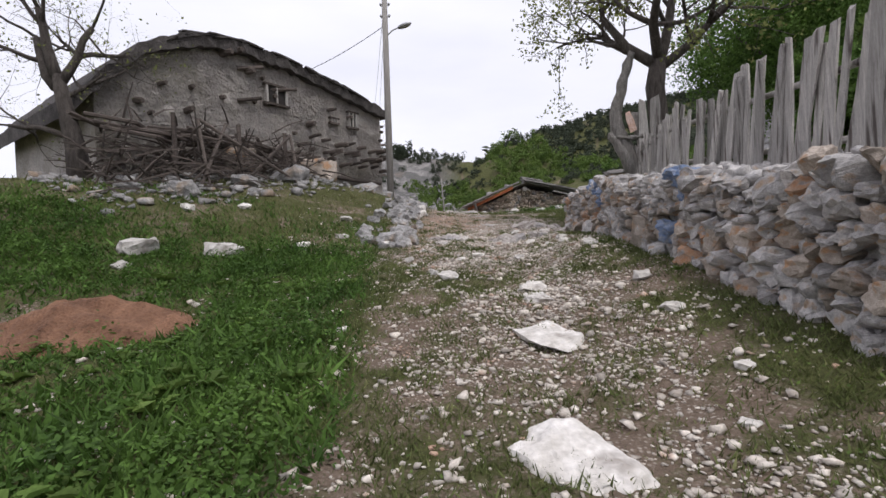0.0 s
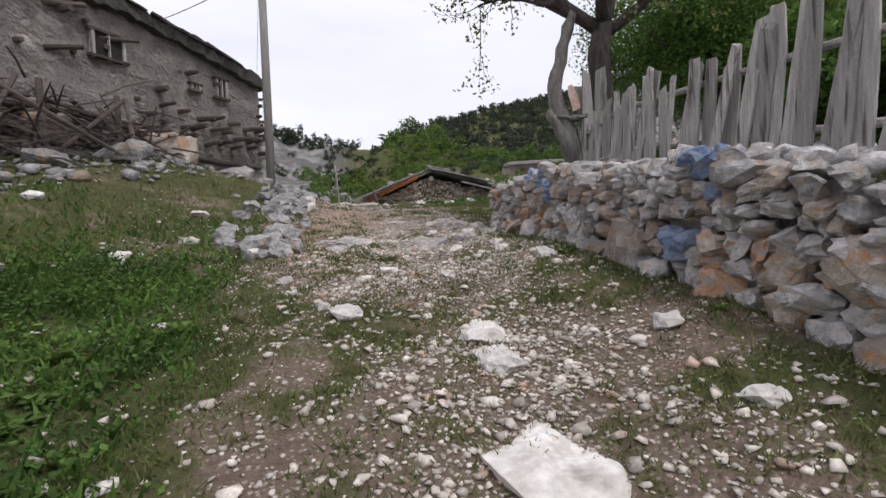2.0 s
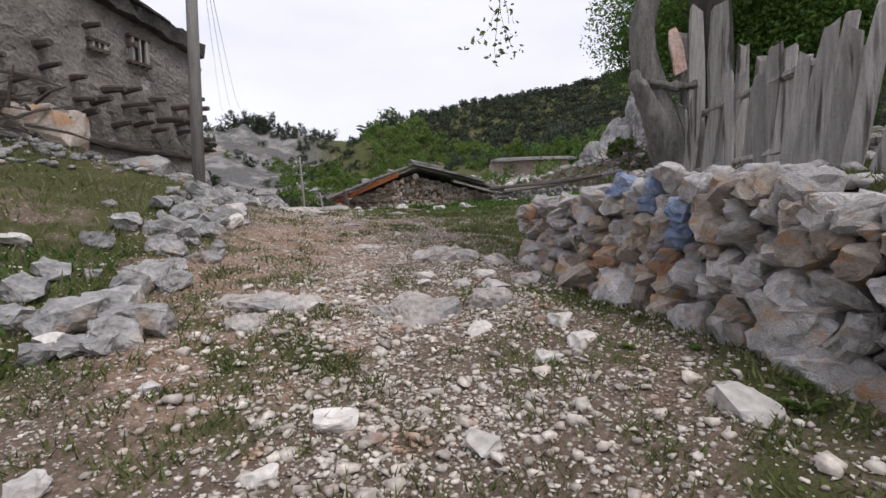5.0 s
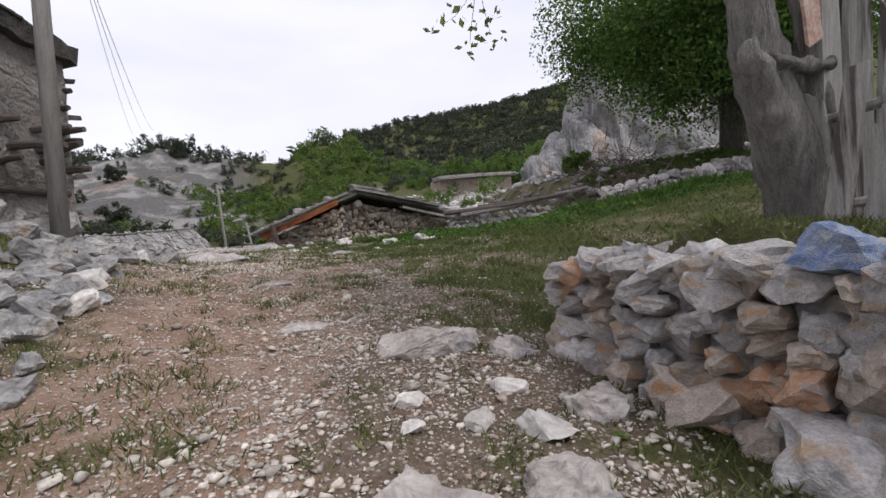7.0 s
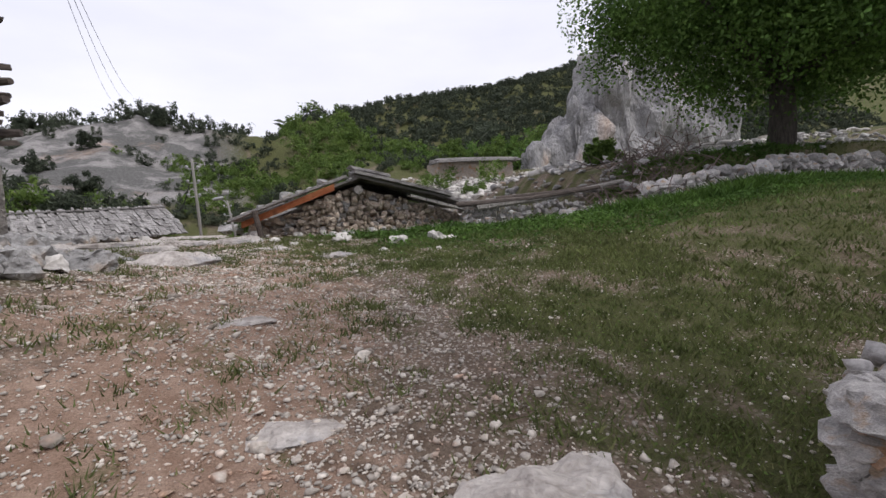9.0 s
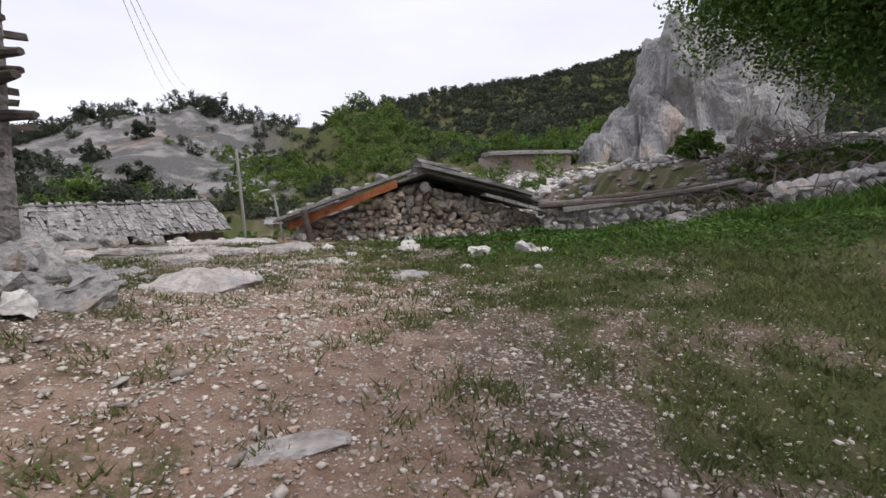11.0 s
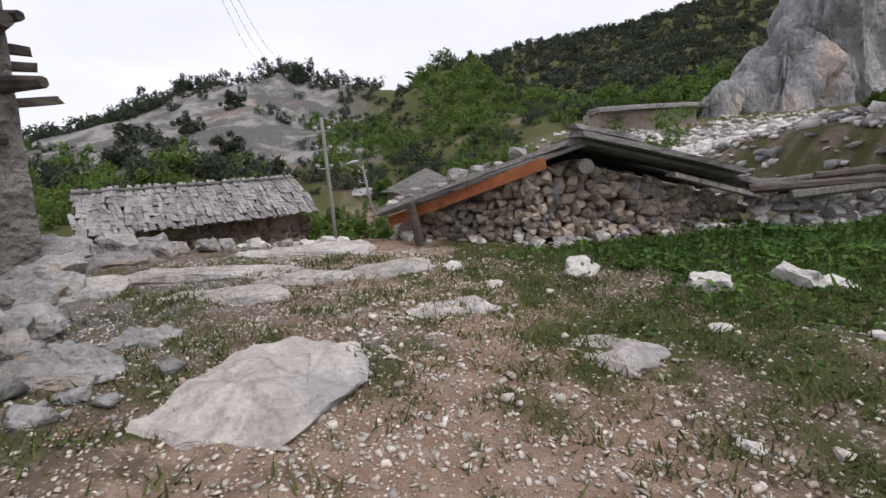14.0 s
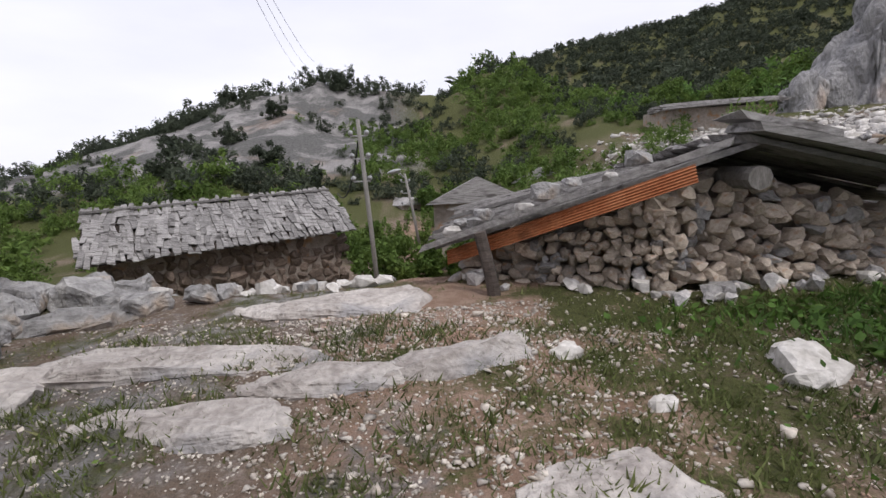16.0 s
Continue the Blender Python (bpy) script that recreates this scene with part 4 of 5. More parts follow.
tube(bm, [(1.68, 22.35, 2.35), (1.62, 22.3, 2.75), (1.52, 22.3, 3.2)], [0.07, 0.065, 0.06], 8)
part("post", bm, M_WOODDARK, hut)
bm = bmesh.new()
tube(bm, [(3.75, 21.5, 3.6), (4.4, 25.5, 3.66)], [0.1, 0.09], 10)
part("ridge_beam", bm, M_BARKGREY, hut)
for k, (x, s) in enumerate(((1.35, 0.2), (1.6, 0.16), (1.75, 0.24), (2.05, 0.18), (2.3, 0.32), (2.6, 0.2), (2.75, 0.14), (3.05, 0.26), (4.1, 0.22), (4.4, 0.3), (4.9, 0.16), (1.5, 0.18))):
    ob = new("roof_stone", rock_mesh("roof_stone", M_GREYROCK if k % 3 else M_WHITE, 400 + k, (s * 1.3, s, s * 0.8), 16, 1))
    ob.location = (x, 21.75 + hut_y(x) + 0.25 * (k % 3), hut_z(x) + 0.12 + s * 0.3)
    tagged(ob, "loose grey stone weighing down the hut's roof", "stone", "stones on the hut roof")
# low wall and fallen timbers beside the hut
low = tagged(new("low_rubble_wall"), "low tumbled rubble wall joining the hut", "wall")
dry_wall(low, [(6.5, 21.8), (10.6, 20.4)], lambda x, y: 3.15 + 0.05 * math.sin(x * 3), lambda x, y: hz(x, y) - 0.1, 0.4, 0.19, rh, STONES, lambda *a: None)
for k, (a, b, r0) in enumerate((((6.3, 21.7, 3.2), (9.9, 20.5, 3.55), 0.07), ((6.8, 21.5, 3.1), (10.6, 20.4, 3.7), 0.08), ((7.6, 21.9, 3.35), (11.0, 20.9, 3.75), 0.06), ((6.0, 22.4, 3.25), (8.6, 21.8, 3.45), 0.06))):
    bm = bmesh.new()
    tube(bm, [a, Vector(a).lerp(Vector(b), 0.5) - Vector((0, 0, 0.07)), b], [r0, r0 * 0.9, r0 * 0.7], 7)
    tagged(new("fallen_beam", finish(bm, "fallen_beam", M_BARKGREY if k % 2 else M_WOODDARK)), "fallen grey roof beam lying on the low wall", "beam", "fallen beams")

# ---- barn with shingle roof ----
barn = tagged(new("shingled_barn"), "low stone barn with a weathered wooden shingle roof", "barn")
BA, BB = Vector((-0.42, 29.3, 2.66)), Vector((-5.3, 27.0, 2.45))
bd = (BB - BA)
blen = bd.length
bd.normalize()
bo = Vector((-0.43, 0.9, 0))
bo = (bo - bd * bo.dot(bd)).normalized()
bm = bmesh.new()
loop = [BA + bd * 0.3 + bo * 0.35, BB - bd * 0.3 + bo * 0.35, BB - bd * 0.3 + bo * 3.2, BA + bd * 0.3 + bo * 3.2]
lo = [bm.verts.new((p.x, p.y, 0.0)) for p in loop]
hi = [bm.verts.new((p.x, p.y, 2.55)) for p in loop]
bm.faces.new(hi)
for k in range(4):
    bm.faces.new((lo[k], lo[(k + 1) % 4], hi[(k + 1) % 4], hi[k]))
part("wall_core", bm, M_STONE_TAN, barn)
rk = random.Random(14)
M_BROWNSTONE = mat("brown_stone", (0.13, 0.10, 0.08), (0.25, 0.19, 0.155), 5, vary=0.3, bump=0.6)
pa, pb = BA + bd * 0.28 + bo * 0.33, BB - bd * 0.28 + bo * 0.33
dry_wall(barn, [(pb.x, pb.y), (pa.x, pa.y)], lambda x, y: 2.4, lambda x, y: 0.95, 0.25, 0.24, rk, STONES, lambda *a: M_BROWNSTONE)
rise = 0.9
run = 1.9
for row in range(7):
    f0 = row / 7
    s = 0.0
    while s < blen:
        w = rk.uniform(0.06, 0.15)
        z0 = BA.z + rise * f0
        a = BA + bd * s + bo * (run * f0) + Vector((0, 0, rise * f0 - rk.uniform(0.0, 0.06)))
        skew = rk.gauss(0, 0.06)
        b = a + bo * (run / 7 * 1.6) + Vector((0, 0, rise / 7 * 1.6 + 0.05)) + bd * skew
        bm = bmesh.new()
        plank(bm, a - bo * rk.uniform(0, 0.14) + Vector((0, 0, rk.uniform(0, 0.05))), b + Vector((0, 0, rk.uniform(-0.02, 0.04))), w, 0.03, ragged=0.3, seed=rk.random())
        part("shingle", bm, M_ROOFWOOD, barn)
        s += w
bm = bmesh.new()
plank(bm, BA + bo * run + Vector((0, 0, rise + 0.05)), BB + bo * run + Vector((0, 0, rise + 0.05)), 0.3, 0.05, ragged=0.2)
part("ridge_board", bm, M_ROOFWOOD, barn)
bm = bmesh.new()
q = [BA, BB, BB + bo * run + Vector((0, 0, rise)), BA + bo * run + Vector((0, 0, rise))]
r2 = [BB + bo * 3.6 + Vector((0, 0, 0.1)), BA + bo * 3.6 + Vector((0, 0, 0.1))]
vv = [bm.verts.new(p - Vector((0, 0, 0.03))) for p in q + r2]
bm.faces.new(vv[:4])
bm.faces.new((vv[3], vv[2], vv[4], vv[5]))
bmesh.ops.solidify(bm, geom=bm.faces[:], thickness=0.03)
part("roof_deck", bm, M_WOODDARK, barn)

# ---- ruin further up, small far houses ----
ruin = tagged(new("far_ruin"), "ruined stone hut with a pale collapsed roof up the slope", "hut")
bm = bmesh.new()
boxm(bm, pose(18.9, 45.6, 5.5, 0, 0, -4), 6.4, 2.6, 3.0)
part("wall", bm, M_STONE_TAN, ruin)
for k in range(6):
    bm = bmesh.new()
    plank(bm, (15.5, 44.1 + k * 0.4, 6.95 + 0.2 * (k % 2)), (22.4, 43.7 + k * 0.4, 7.2 + 0.15 * (k % 2)), 0.5, 0.14, bend=0.05, ragged=0.4, seed=k)
    part("roof_board", bm, M_ROOFWOOD, ruin)


def far_house(x, y, z, w, d, h, yaw):
    thing = tagged(new("far_house"), "small village house with a grey pitched roof below the slope", "house", "far houses")
    thing.matrix_basis = pose(x, y, z, 0, 0, yaw)
    bm = bmesh.new()
    boxm(bm, pose(0, 0, h / 2), w, d, h)
    part("wall", bm, M_STONE_TAN, thing)
    bm = bmesh.new()
    lo = [bm.verts.new(p) for p in ((-w * 0.58, -d * 0.58, h), (w * 0.58, -d * 0.58, h), (w * 0.58, d * 0.58, h), (-w * 0.58, d * 0.58, h))]
    up = [bm.verts.new(p) for p in ((0, -d * 0.58, h + w * 0.28), (0, d * 0.58, h + w * 0.28))]
    for f in ((lo[0], up[0], up[1], lo[3]), (lo[1], lo[2], up[1], up[0]), (lo[0], lo[1], up[0]), (lo[3], up[1], lo[2]), (lo[0], lo[3], lo[2], lo[1])):
        bm.faces.new(f)
    part("roof", bm, M_ROOFWOOD, thing)
    # no hole: a near-black box painted as the shade indoors
    bm = bmesh.new()
    boxm(bm, pose(0, -d / 2 - 0.02, h * 0.5), w * 0.2, 0.06, h * 0.45)
    part("window", bm, M_DARK, thing)


far_house(3.3, 34, 1.3, 2.7, 4, 1.7, -8)
far_house(9.5, 46, 1.9, 3.0, 4, 1.4, -30)
far_house(0.75, 46, 1.6, 1.5, 2.5, 0.8, 30)

# ---- cliff ----
def cliff(base, size, seed, name="cliff"):
    bm = bmesh.new()
    bmesh.ops.create_icosphere(bm, subdivisions=6, radius=0.5)
    off = Vector((seed, seed * 2.0, 0))
    for v in bm.verts:
        d = v.co.normalized()
        e = [math.copysign(abs(c * 2) ** 0.62, c) * 0.5 for c in v.co]
        p = Vector((e[0] * size[0], e[1] * size[1], e[2] * size[2]))
        q = Vector((p.x * 0.16, p.y * 0.16, p.z * 0.07)) + off
        cr = noise.voronoi(q)[0]
        fine_cell = noise.voronoi(q * 3.3)[0]
        a = min(cr[1] - cr[0], 0.35) * 4.0 + min(fine_cell[1] - fine_cell[0], 0.3) * 1.6 + noise.fractal(q * 2.2, 1.0, 2.0, 5) * 1.2 - 1.2
        v.co = p + d * a
    ob = new(name, finish(bm, name, M_CLIFF))
    ob.location = base
    return tagged(ob, "pale grey limestone crag above the scree slope", "cliff", "crags")


M_CLIFF = mat("cliff_limestone", (0.22, 0.215, 0.218), (0.43, 0.418, 0.41), 0.5, fine=5, c3=(0.45, 0.36, 0.3), spot=0.15, stretch=(1, 1, 0.5), vary=0.05, bump=1.0, dist=0.3)
cliff((37.0, 47.5, 10.5), (11, 8, 18), 3)
cliff((31.0, 47, 8.2), (5, 5, 10), 5)
cliff((45, 48, 15), (12, 10, 17), 8)
cliff((26.8, 48, 6.6), (2.5, 2.5, 5), 11)

# ---- boulders and slabs in the track ----
def boulder(x, y, s, material, seed, label, sink=0.3, yaw=0, group="boulders", fine=2, points=18, rough=0.1):
    ob = new("boulder", rock_mesh("boulder", material, seed, s, points, fine, rough))
    ob.matrix_basis = pose(x, y, hz(x, y) + s[2] * (0.5 - sink), 0, 0, yaw)
    return tagged(ob, label, "rock", group)


SLAB = "flat pale bedrock slab set in the gravel track"
SLABS = (
    (0.7, 2.68, 0.66, 0.78, 0.28, 20), (1.0, 4.78, 0.62, 0.95, 0.2, 10), (1.2, 6.55, 0.42, 0.75, 0.24, -10), (1.12, 5.95, 0.34, 0.62, 0.2, 5),
    (0.14, 10.72, 1.02, 0.52, 0.34, -15), (1.42, 10.22, 0.82, 0.8, 0.5, 20), (2.02, 10.12, 0.46, 0.42, 0.34, 0), (2.72, 10.65, 0.5, 0.4, 0.4, 15), (0.02, 10.25, 0.42, 0.3, 0.24, 10),
    (2.25, 12.2, 1.2, 0.62, 0.4, 12), (2.75, 11.78, 0.45, 0.36, 0.28, 0), (0.27, 18.4, 1.35, 1.3, 0.6, 30), (1.05, 20.75, 1.6, 0.75, 0.42, 15),
    (-0.85, 20.95, 2.7, 0.55, 0.36, -4), (-0.35, 20.15, 1.6, 0.42, 0.3, -3), (0.35, 20.55, 1.2, 0.4, 0.26, 8), (-1.8, 20.6, 1.3, 0.7, 0.5, 10), (-1.05, 18.65, 1.1, 0.7, 0.55, 15),
    (-0.7, 19.35, 0.7, 0.4, 0.4, 20), (1.6, 19.45, 0.85, 0.5, 0.18, 10), (2.5, 18.45, 0.65, 0.6, 0.16, 30), (-2.4, 22.3, 1.7, 0.9, 0.7, 20), (0.2, 22.2, 2.2, 0.8, 0.4, 0),
    (-0.5, 16.85, 0.75, 0.55, 0.6, 40), (-1.25, 13.1, 1.0, 0.65, 0.5, 20), (-0.75, 12.2, 0.6, 0.4, 0.36, -10), (1.04, 14.75, 0.6, 0.2, 0.09, 8), (1.3, 13.2, 0.5, 0.3, 0.14, 0))
for k, (x, y, sx, sy, sz, yaw) in enumerate(SLABS):
    boulder(x, y, (sx * 1.12, sy * 1.12, sz * 0.9), M_WHITE if k < 4 else (M_GREYROCK if k in (17, 18, 21, 23, 24, 25) else M_SLAB), 500 + k, SLAB, 0.6 if k < 11 else 0.7, yaw, "bedrock slabs", 3, 26, 0.13)
PALE_ROCKS = (
    (-5.2, 8.2, 0.8), (-4.0, 8.75, 0.78), (-2.8, 9.65, 0.42), (-5.1, 7.6, 0.35), (-5.6, 10.6, 0.45), (-4.6, 11.3, 0.4), (-2.36, 11.86, 0.42), (-1.22, 10.0, 0.42), (-2.2, 10.6, 0.35), (-1.1, 5.0, 0.16), (-0.17, 7.36, 0.24), (0.06, 7.12, 0.38), (0.62, 8.66, 0.32), (0.3, 8.3, 0.2),
    (3.07, 20.25, 0.55), (3.98, 19.45, 0.5), (4.72, 19.26, 0.6), (4.95, 19.1, 0.45), (1.81, 20.67, 0.32), (2.94, 20.05, 0.32), (2.1, 20.0, 0.2), (3.4, 18.6, 0.2), (4.3, 18.2, 0.16), (2.6, 17.4, 0.14),
    (2.23, 10.6, 0.42), (1.75, 9.6, 0.26), (2.3, 9.4, 0.3), (2.0, 10.9, 0.26), (2.35, 11.2, 0.3), (1.7, 11.3, 0.24), (1.95, 8.9, 0.22), (2.25, 9.0, 0.28), (1.6, 10.95, 0.2), (2.2, 4.7, 0.28), (2.1, 3.4, 0.2), (1.75, 2.8, 0.14), (2.3, 5.6, 0.34), (2.4, 7.9, 0.4), (1.3, 8.3, 0.26), (-0.5, 7.9, 0.2), (-0.6, 8.4, 0.26), (-0.4, 9.2, 0.2))
for k, (x, y, s) in enumerate(PALE_ROCKS):
    boulder(x, y, (s, s * 0.7, s * 0.5), M_WHITE, 540 + k, "pale limestone rock lying in the grass and gravel", 0.38, rnd.uniform(0, 180), "pale rocks", 2, 18)
rr = random.Random(44)
for k, (x, y, s) in enumerate(((-3.5, 23.0, 0.7), (-3.0, 22.75, 0.65), (-2.5, 22.9, 0.75), (-2.05, 22.65, 0.55), (-1.7, 22.5, 0.55), (-3.0, 22.2, 0.9), (-1.25, 22.7, 0.45), (-2.7, 23.3, 0.7), (-3.9, 22.5, 0.8), (-2.2, 23.2, 0.6))):
    boulder(x, y, (s, s * 0.75, s * 0.6), M_GREYROCK, 570 + k, "angular grey boulder in the pile above the barn", 0.2, rr.uniform(0, 180), "boulder pile", 2, 16)
for k in range(120):
    y = 9.8 + 13.2 * rr.random()
    x = float(np.interp(y, [10, 12, 14, 16, 18, 20, 22, 24], [-0.75, -0.6, -0.7, -0.65, -1.0, -1.8, -2.5, -2.6])) - abs(rr.gauss(0, 0.55))
    s = rr.uniform(0.2, 0.6) * (1.2 if y > 18 else 1)
    boulder(x, y, (s, s * 0.75, s * 0.62), M_GREYROCK, 600 + k, "weathered grey rock edging the track", 0.25, rr.uniform(0, 180), "rocks edging the track", 2, 16)
for k in range(40):
    y = rr.uniform(12.5, 17.4)
    x, s = -0.55 - abs(rr.gauss(0, 0.55)), rr.uniform(0.16, 0.5)
    boulder(x, y, (s, s * 0.7, s * 0.6), M_WHITE if k % 4 == 0 else M_GREYROCK, 850 + k, "pale rough rock at the edge of the track", 0.25, rr.uniform(0, 180), "rocks edging the track", 2, 15)
for k in range(60):
    x, y = rr.uniform(-3.6, 0.6), rr.uniform(22.8, 24.6)
    s = rr.uniform(0.14, 0.36)
    boulder(x, y, (s, s * 0.75, s * 0.6), M_WHITE if k % 3 else M_GREYROCK, 700 + k, "loose grey rock on the ledge above the barn", 0.2, rr.uniform(0, 180), "rocks above the barn", 0, 16)
for k in range(34):
    x, y = rr.uniform(1.3, 6.5), rr.uniform(21.35, 21.75)
    y += hut_y(x)
    s = rr.uniform(0.12, 0.28)
    boulder(x, y, (s, s * 0.75, s * 0.7), M_WHITE if k % 2 else M_STONE, 780 + k, "fallen stone at the foot of the hut wall", 0.1, rr.uniform(0, 180), "fallen stones by the hut", 0, 16)
# terrace wall under the evergreen
terrace = tagged(new("terrace_wall"), "tumbled grey terrace wall below the evergreen tree", "wall")
dry_wall(terrace, [(10.4, 19.6), (13.5, 18.6), (21, 17.6)], lambda x, y: hz(x, y) + 0.75, lambda x, y: hz(x, y) - 0.1, 0.5, 0.33, rr, STONES, lambda x, y, z, f, r: None)
# dug earth
mx, my = np.meshgrid(np.linspace(-1.5, 1.5, 50), np.linspace(-0.9, 0.9, 34))
dome = 0.34 * (1 - smooth(np.hypot(mx / 1.45, my / 0.85), 0.1, 1)) + 0.42 * fbm(mx * 3, my * 3, 5) * (1 - smooth(np.hypot(mx / 1.45, my / 0.85), 0.6, 1)) - 0.03
ii = (np.arange(49)[None] + (np.arange(33) * 50)[:, None]).ravel()
mz = height(mx - 4.1, my + 5.45) + dome
ob = new("earth_heap", mesh_np("earth_heap", np.stack([mx - 4.1, my + 5.45, mz], -1).reshape(-1, 3), 4, np.stack([ii, ii + 1, ii + 51, ii + 50], -1), M_SOIL, True))
tagged(ob, "low heap of freshly dug red-brown earth in the grass", "earth heap")

# ---- loose stones on the track ----
def scatter(n, x0, x1, y0, y1, dens, seed):
    g = np.random.default_rng(seed)
    x, y = x0 + (x1 - x0) * g.random(n), y0 + (y1 - y0) * g.random(n)
    keep = g.random(n) < dens(x, y)
    return x[keep], y[keep], g


def stone_dens(x, y):
    g, r, k = cover(x, y)
    w = np.exp(-((x - np.interp(y, [2, 6, 12, 20], [0.55, 1.1, 1.0, 1.2])) / 1.35) ** 2)
    patch = np.clip(0.5 + 2.2 * fbm(x * 1.3 + 9, y * 1.3, 3), 0, 1)
    return np.clip((0.12 + w) * patch * (1 - 0.55 * g), 0.04, 1) * (1 - 0.55 * smooth(y, 11, 14))


x, y, g = scatter(175000, -3.4, 3.1, 1.2, 22, stone_dens, 1)
s = np.exp(g.normal(-3.5, 0.55, len(x)) - 0.25 * smooth(y, 10, 13)).clip(0.012, 0.14)
p = np.stack([x, y, height(x, y) + s * 0.1], -1)
tagged(new("track_stones", replicate("track_stones", PEBBLES, p, s, M_PEBBLE)), "loose pale limestone gravel scattered on the track", "gravel", kind="stuff")
x, y, g = scatter(140000, -1.6, 7, 7, 22, lambda x, y: (0.75 * (1 - cover(x, y)[0]) + 0.04) * (1 - 0.7 * smooth(x, 3.0, 6)), 2)
s = np.exp(g.normal(-4.0, 0.45, len(x))).clip(0.008, 0.06)
p = np.stack([x, y, height(x, y) + s * 0.1], -1)
tagged(new("fine_gravel", replicate("fine_gravel", PEBBLES, p, s, M_PEBBLE)), "fine pale gravel on the reddish track", "gravel", kind="stuff")
x, y, g = scatter(10500, 9, 34, 23.5, 46, lambda x, y: np.exp(-(((x - 18.5) / 8) ** 2 + ((y - 34) / 9) ** 2)), 4)
s = np.exp(g.normal(-1.3, 0.5, len(x))).clip(0.1, 1.0)
p = np.stack([x, y, height(x, y) + s * 0.1], -1)
tagged(new("scree", replicate("scree", PEBBLES, p, s, M_WHITE)), "pale scree of broken limestone below the crag", "scree", kind="stuff")
x, y, g = scatter(2600, 8, 26, 19, 30, lambda x, y: 0.5 + 0 * x, 5)
s = np.exp(g.normal(-1.5, 0.5, len(x))).clip(0.1, 0.7)
p = np.stack([x, y, height(x, y) + s * 0.15], -1)
tagged(new("slope_rubble", replicate("slope_rubble", PEBBLES, p, s, M_GREYROCK)), "grey rubble strewn on the slope", "rubble", kind="stuff")
q = RNG.random((1500, 2))
bx = np.array([hpt(1 + 13 * a, 0.2 + 3.6 * b ** 1.6, 0)[:2] for a, b in q])
s = np.exp(RNG.normal(-1.9, 0.5, len(bx))).clip(0.06, 0.5)
p = np.concatenate([bx, (height(bx[:, 0], bx[:, 1]) + s * 0.15)[:, None]], 1)
tagged(new("bank_rubble", replicate("bank_rubble", PEBBLES, p, s, M_GREYROCK)), "rubble and stones on the bank below the house", "rubble", kind="stuff")


# ---- grass ----
def blades(name, label, x, y, hgt, g, material, width=0.14):
    n = len(x)
    z = height(x, y)
    a = g.random(n) * 2 * np.pi
    lean = g.normal(0, 0.6, (n, 2))
    w = hgt * width
    base = np.stack([x, y, z - 0.01], -1)
    side = np.stack([np.cos(a) * w, np.sin(a) * w, 0 * a], -1)
    tip = base + np.stack([lean[:, 0] * hgt, lean[:, 1] * hgt, hgt], -1)
    v = np.stack([base - side, base + side, tip], 1).reshape(-1, 3)
    return tagged(new(name, mesh_np(name, v, 3, np.arange(3 * n).reshape(-1, 3), material)), label, "grass", kind="stuff")


M_TUFT = leafmat("olive_tuft", (0.075, 0.095, 0.03), (0.15, 0.17, 0.06))


def lush(x, y):
    heap = np.exp(-(((x + 4.1) / 1.3) ** 2 + ((y - 5.45) / 0.75) ** 2))
    left = np.interp(y, [0, 3, 6, 10], [-0.6, -0.7, -1.0, -1.3])
    return smooth(left - x, -0.15, 0.5) * (1 - smooth(y, 7.5, 10.5) * 0.8) * np.clip(0.7 + 2.4 * fbm(x * 1.2, y * 1.2, 3), 0.03, 1) * (1 - np.clip(heap * 1.6, 0, 1))


x, y, g = scatter(190000, -9, -0.4, 1.0, 12, lush, 11)
blades("lush_grass", "lush green grass and weeds beside the track", x, y, np.exp(g.normal(-2.75, 0.4, len(x))).clip(0.02, 0.2), g, M_GRASS, 0.2)


def thin(x, y):
    return np.clip(cover(x, y)[0] * 0.9 + 0.05, 0, 1) * (1 - 0.4 * smooth(y, 9, 12))


x, y, g = scatter(150000, 5.5, 24, 10.5, 21.5, lambda x, y: np.clip(0.55 + 1.2 * fbm(x * 0.8, y * 0.8, 3), 0.1, 1), 15)
blades("yard_grass", "short olive-green grass on the yard below the terrace", x, y, np.exp(g.normal(-3.1, 0.4, len(x))).clip(0.02, 0.12), g, M_TUFT, 0.25)
x, y, g = scatter(80000, 8.5, 24, 17.2, 19.4, lambda x, y: smooth(y + 0.22 * (x - 10.4), 17.6, 18.0) * (1 - smooth(y + 0.22 * (x - 10.4), 18.9, 19.3)), 16)
blades("tall_weeds", "tall bright green weeds along the terrace foot", x, y, np.exp(g.normal(-1.7, 0.3, len(x))).clip(0.06, 0.4), g, M_GRASS, 0.12)
x, y, g = scatter(230000, -7, 7, 1.0, 23, thin, 12)
blades("short_grass", "short thin grass between the stones", x, y, np.exp(g.normal(-3.6, 0.4, len(x))).clip(0.01, 0.07), g, M_GRASSDRY, 0.25)


def meadow(x, y):
    f = smooth(x, 2.2, 4.0) * smooth(y + 0.5 * (x - 3.5), 15.5, 20) * (1 - smooth(y, 21.2, 21.6)) * np.clip(0.35 + 1.6 * fbm(x, y, 3) + 0.08 * (y - 17) + 0.14 * (x - 5), 0.05, 1)
    return f


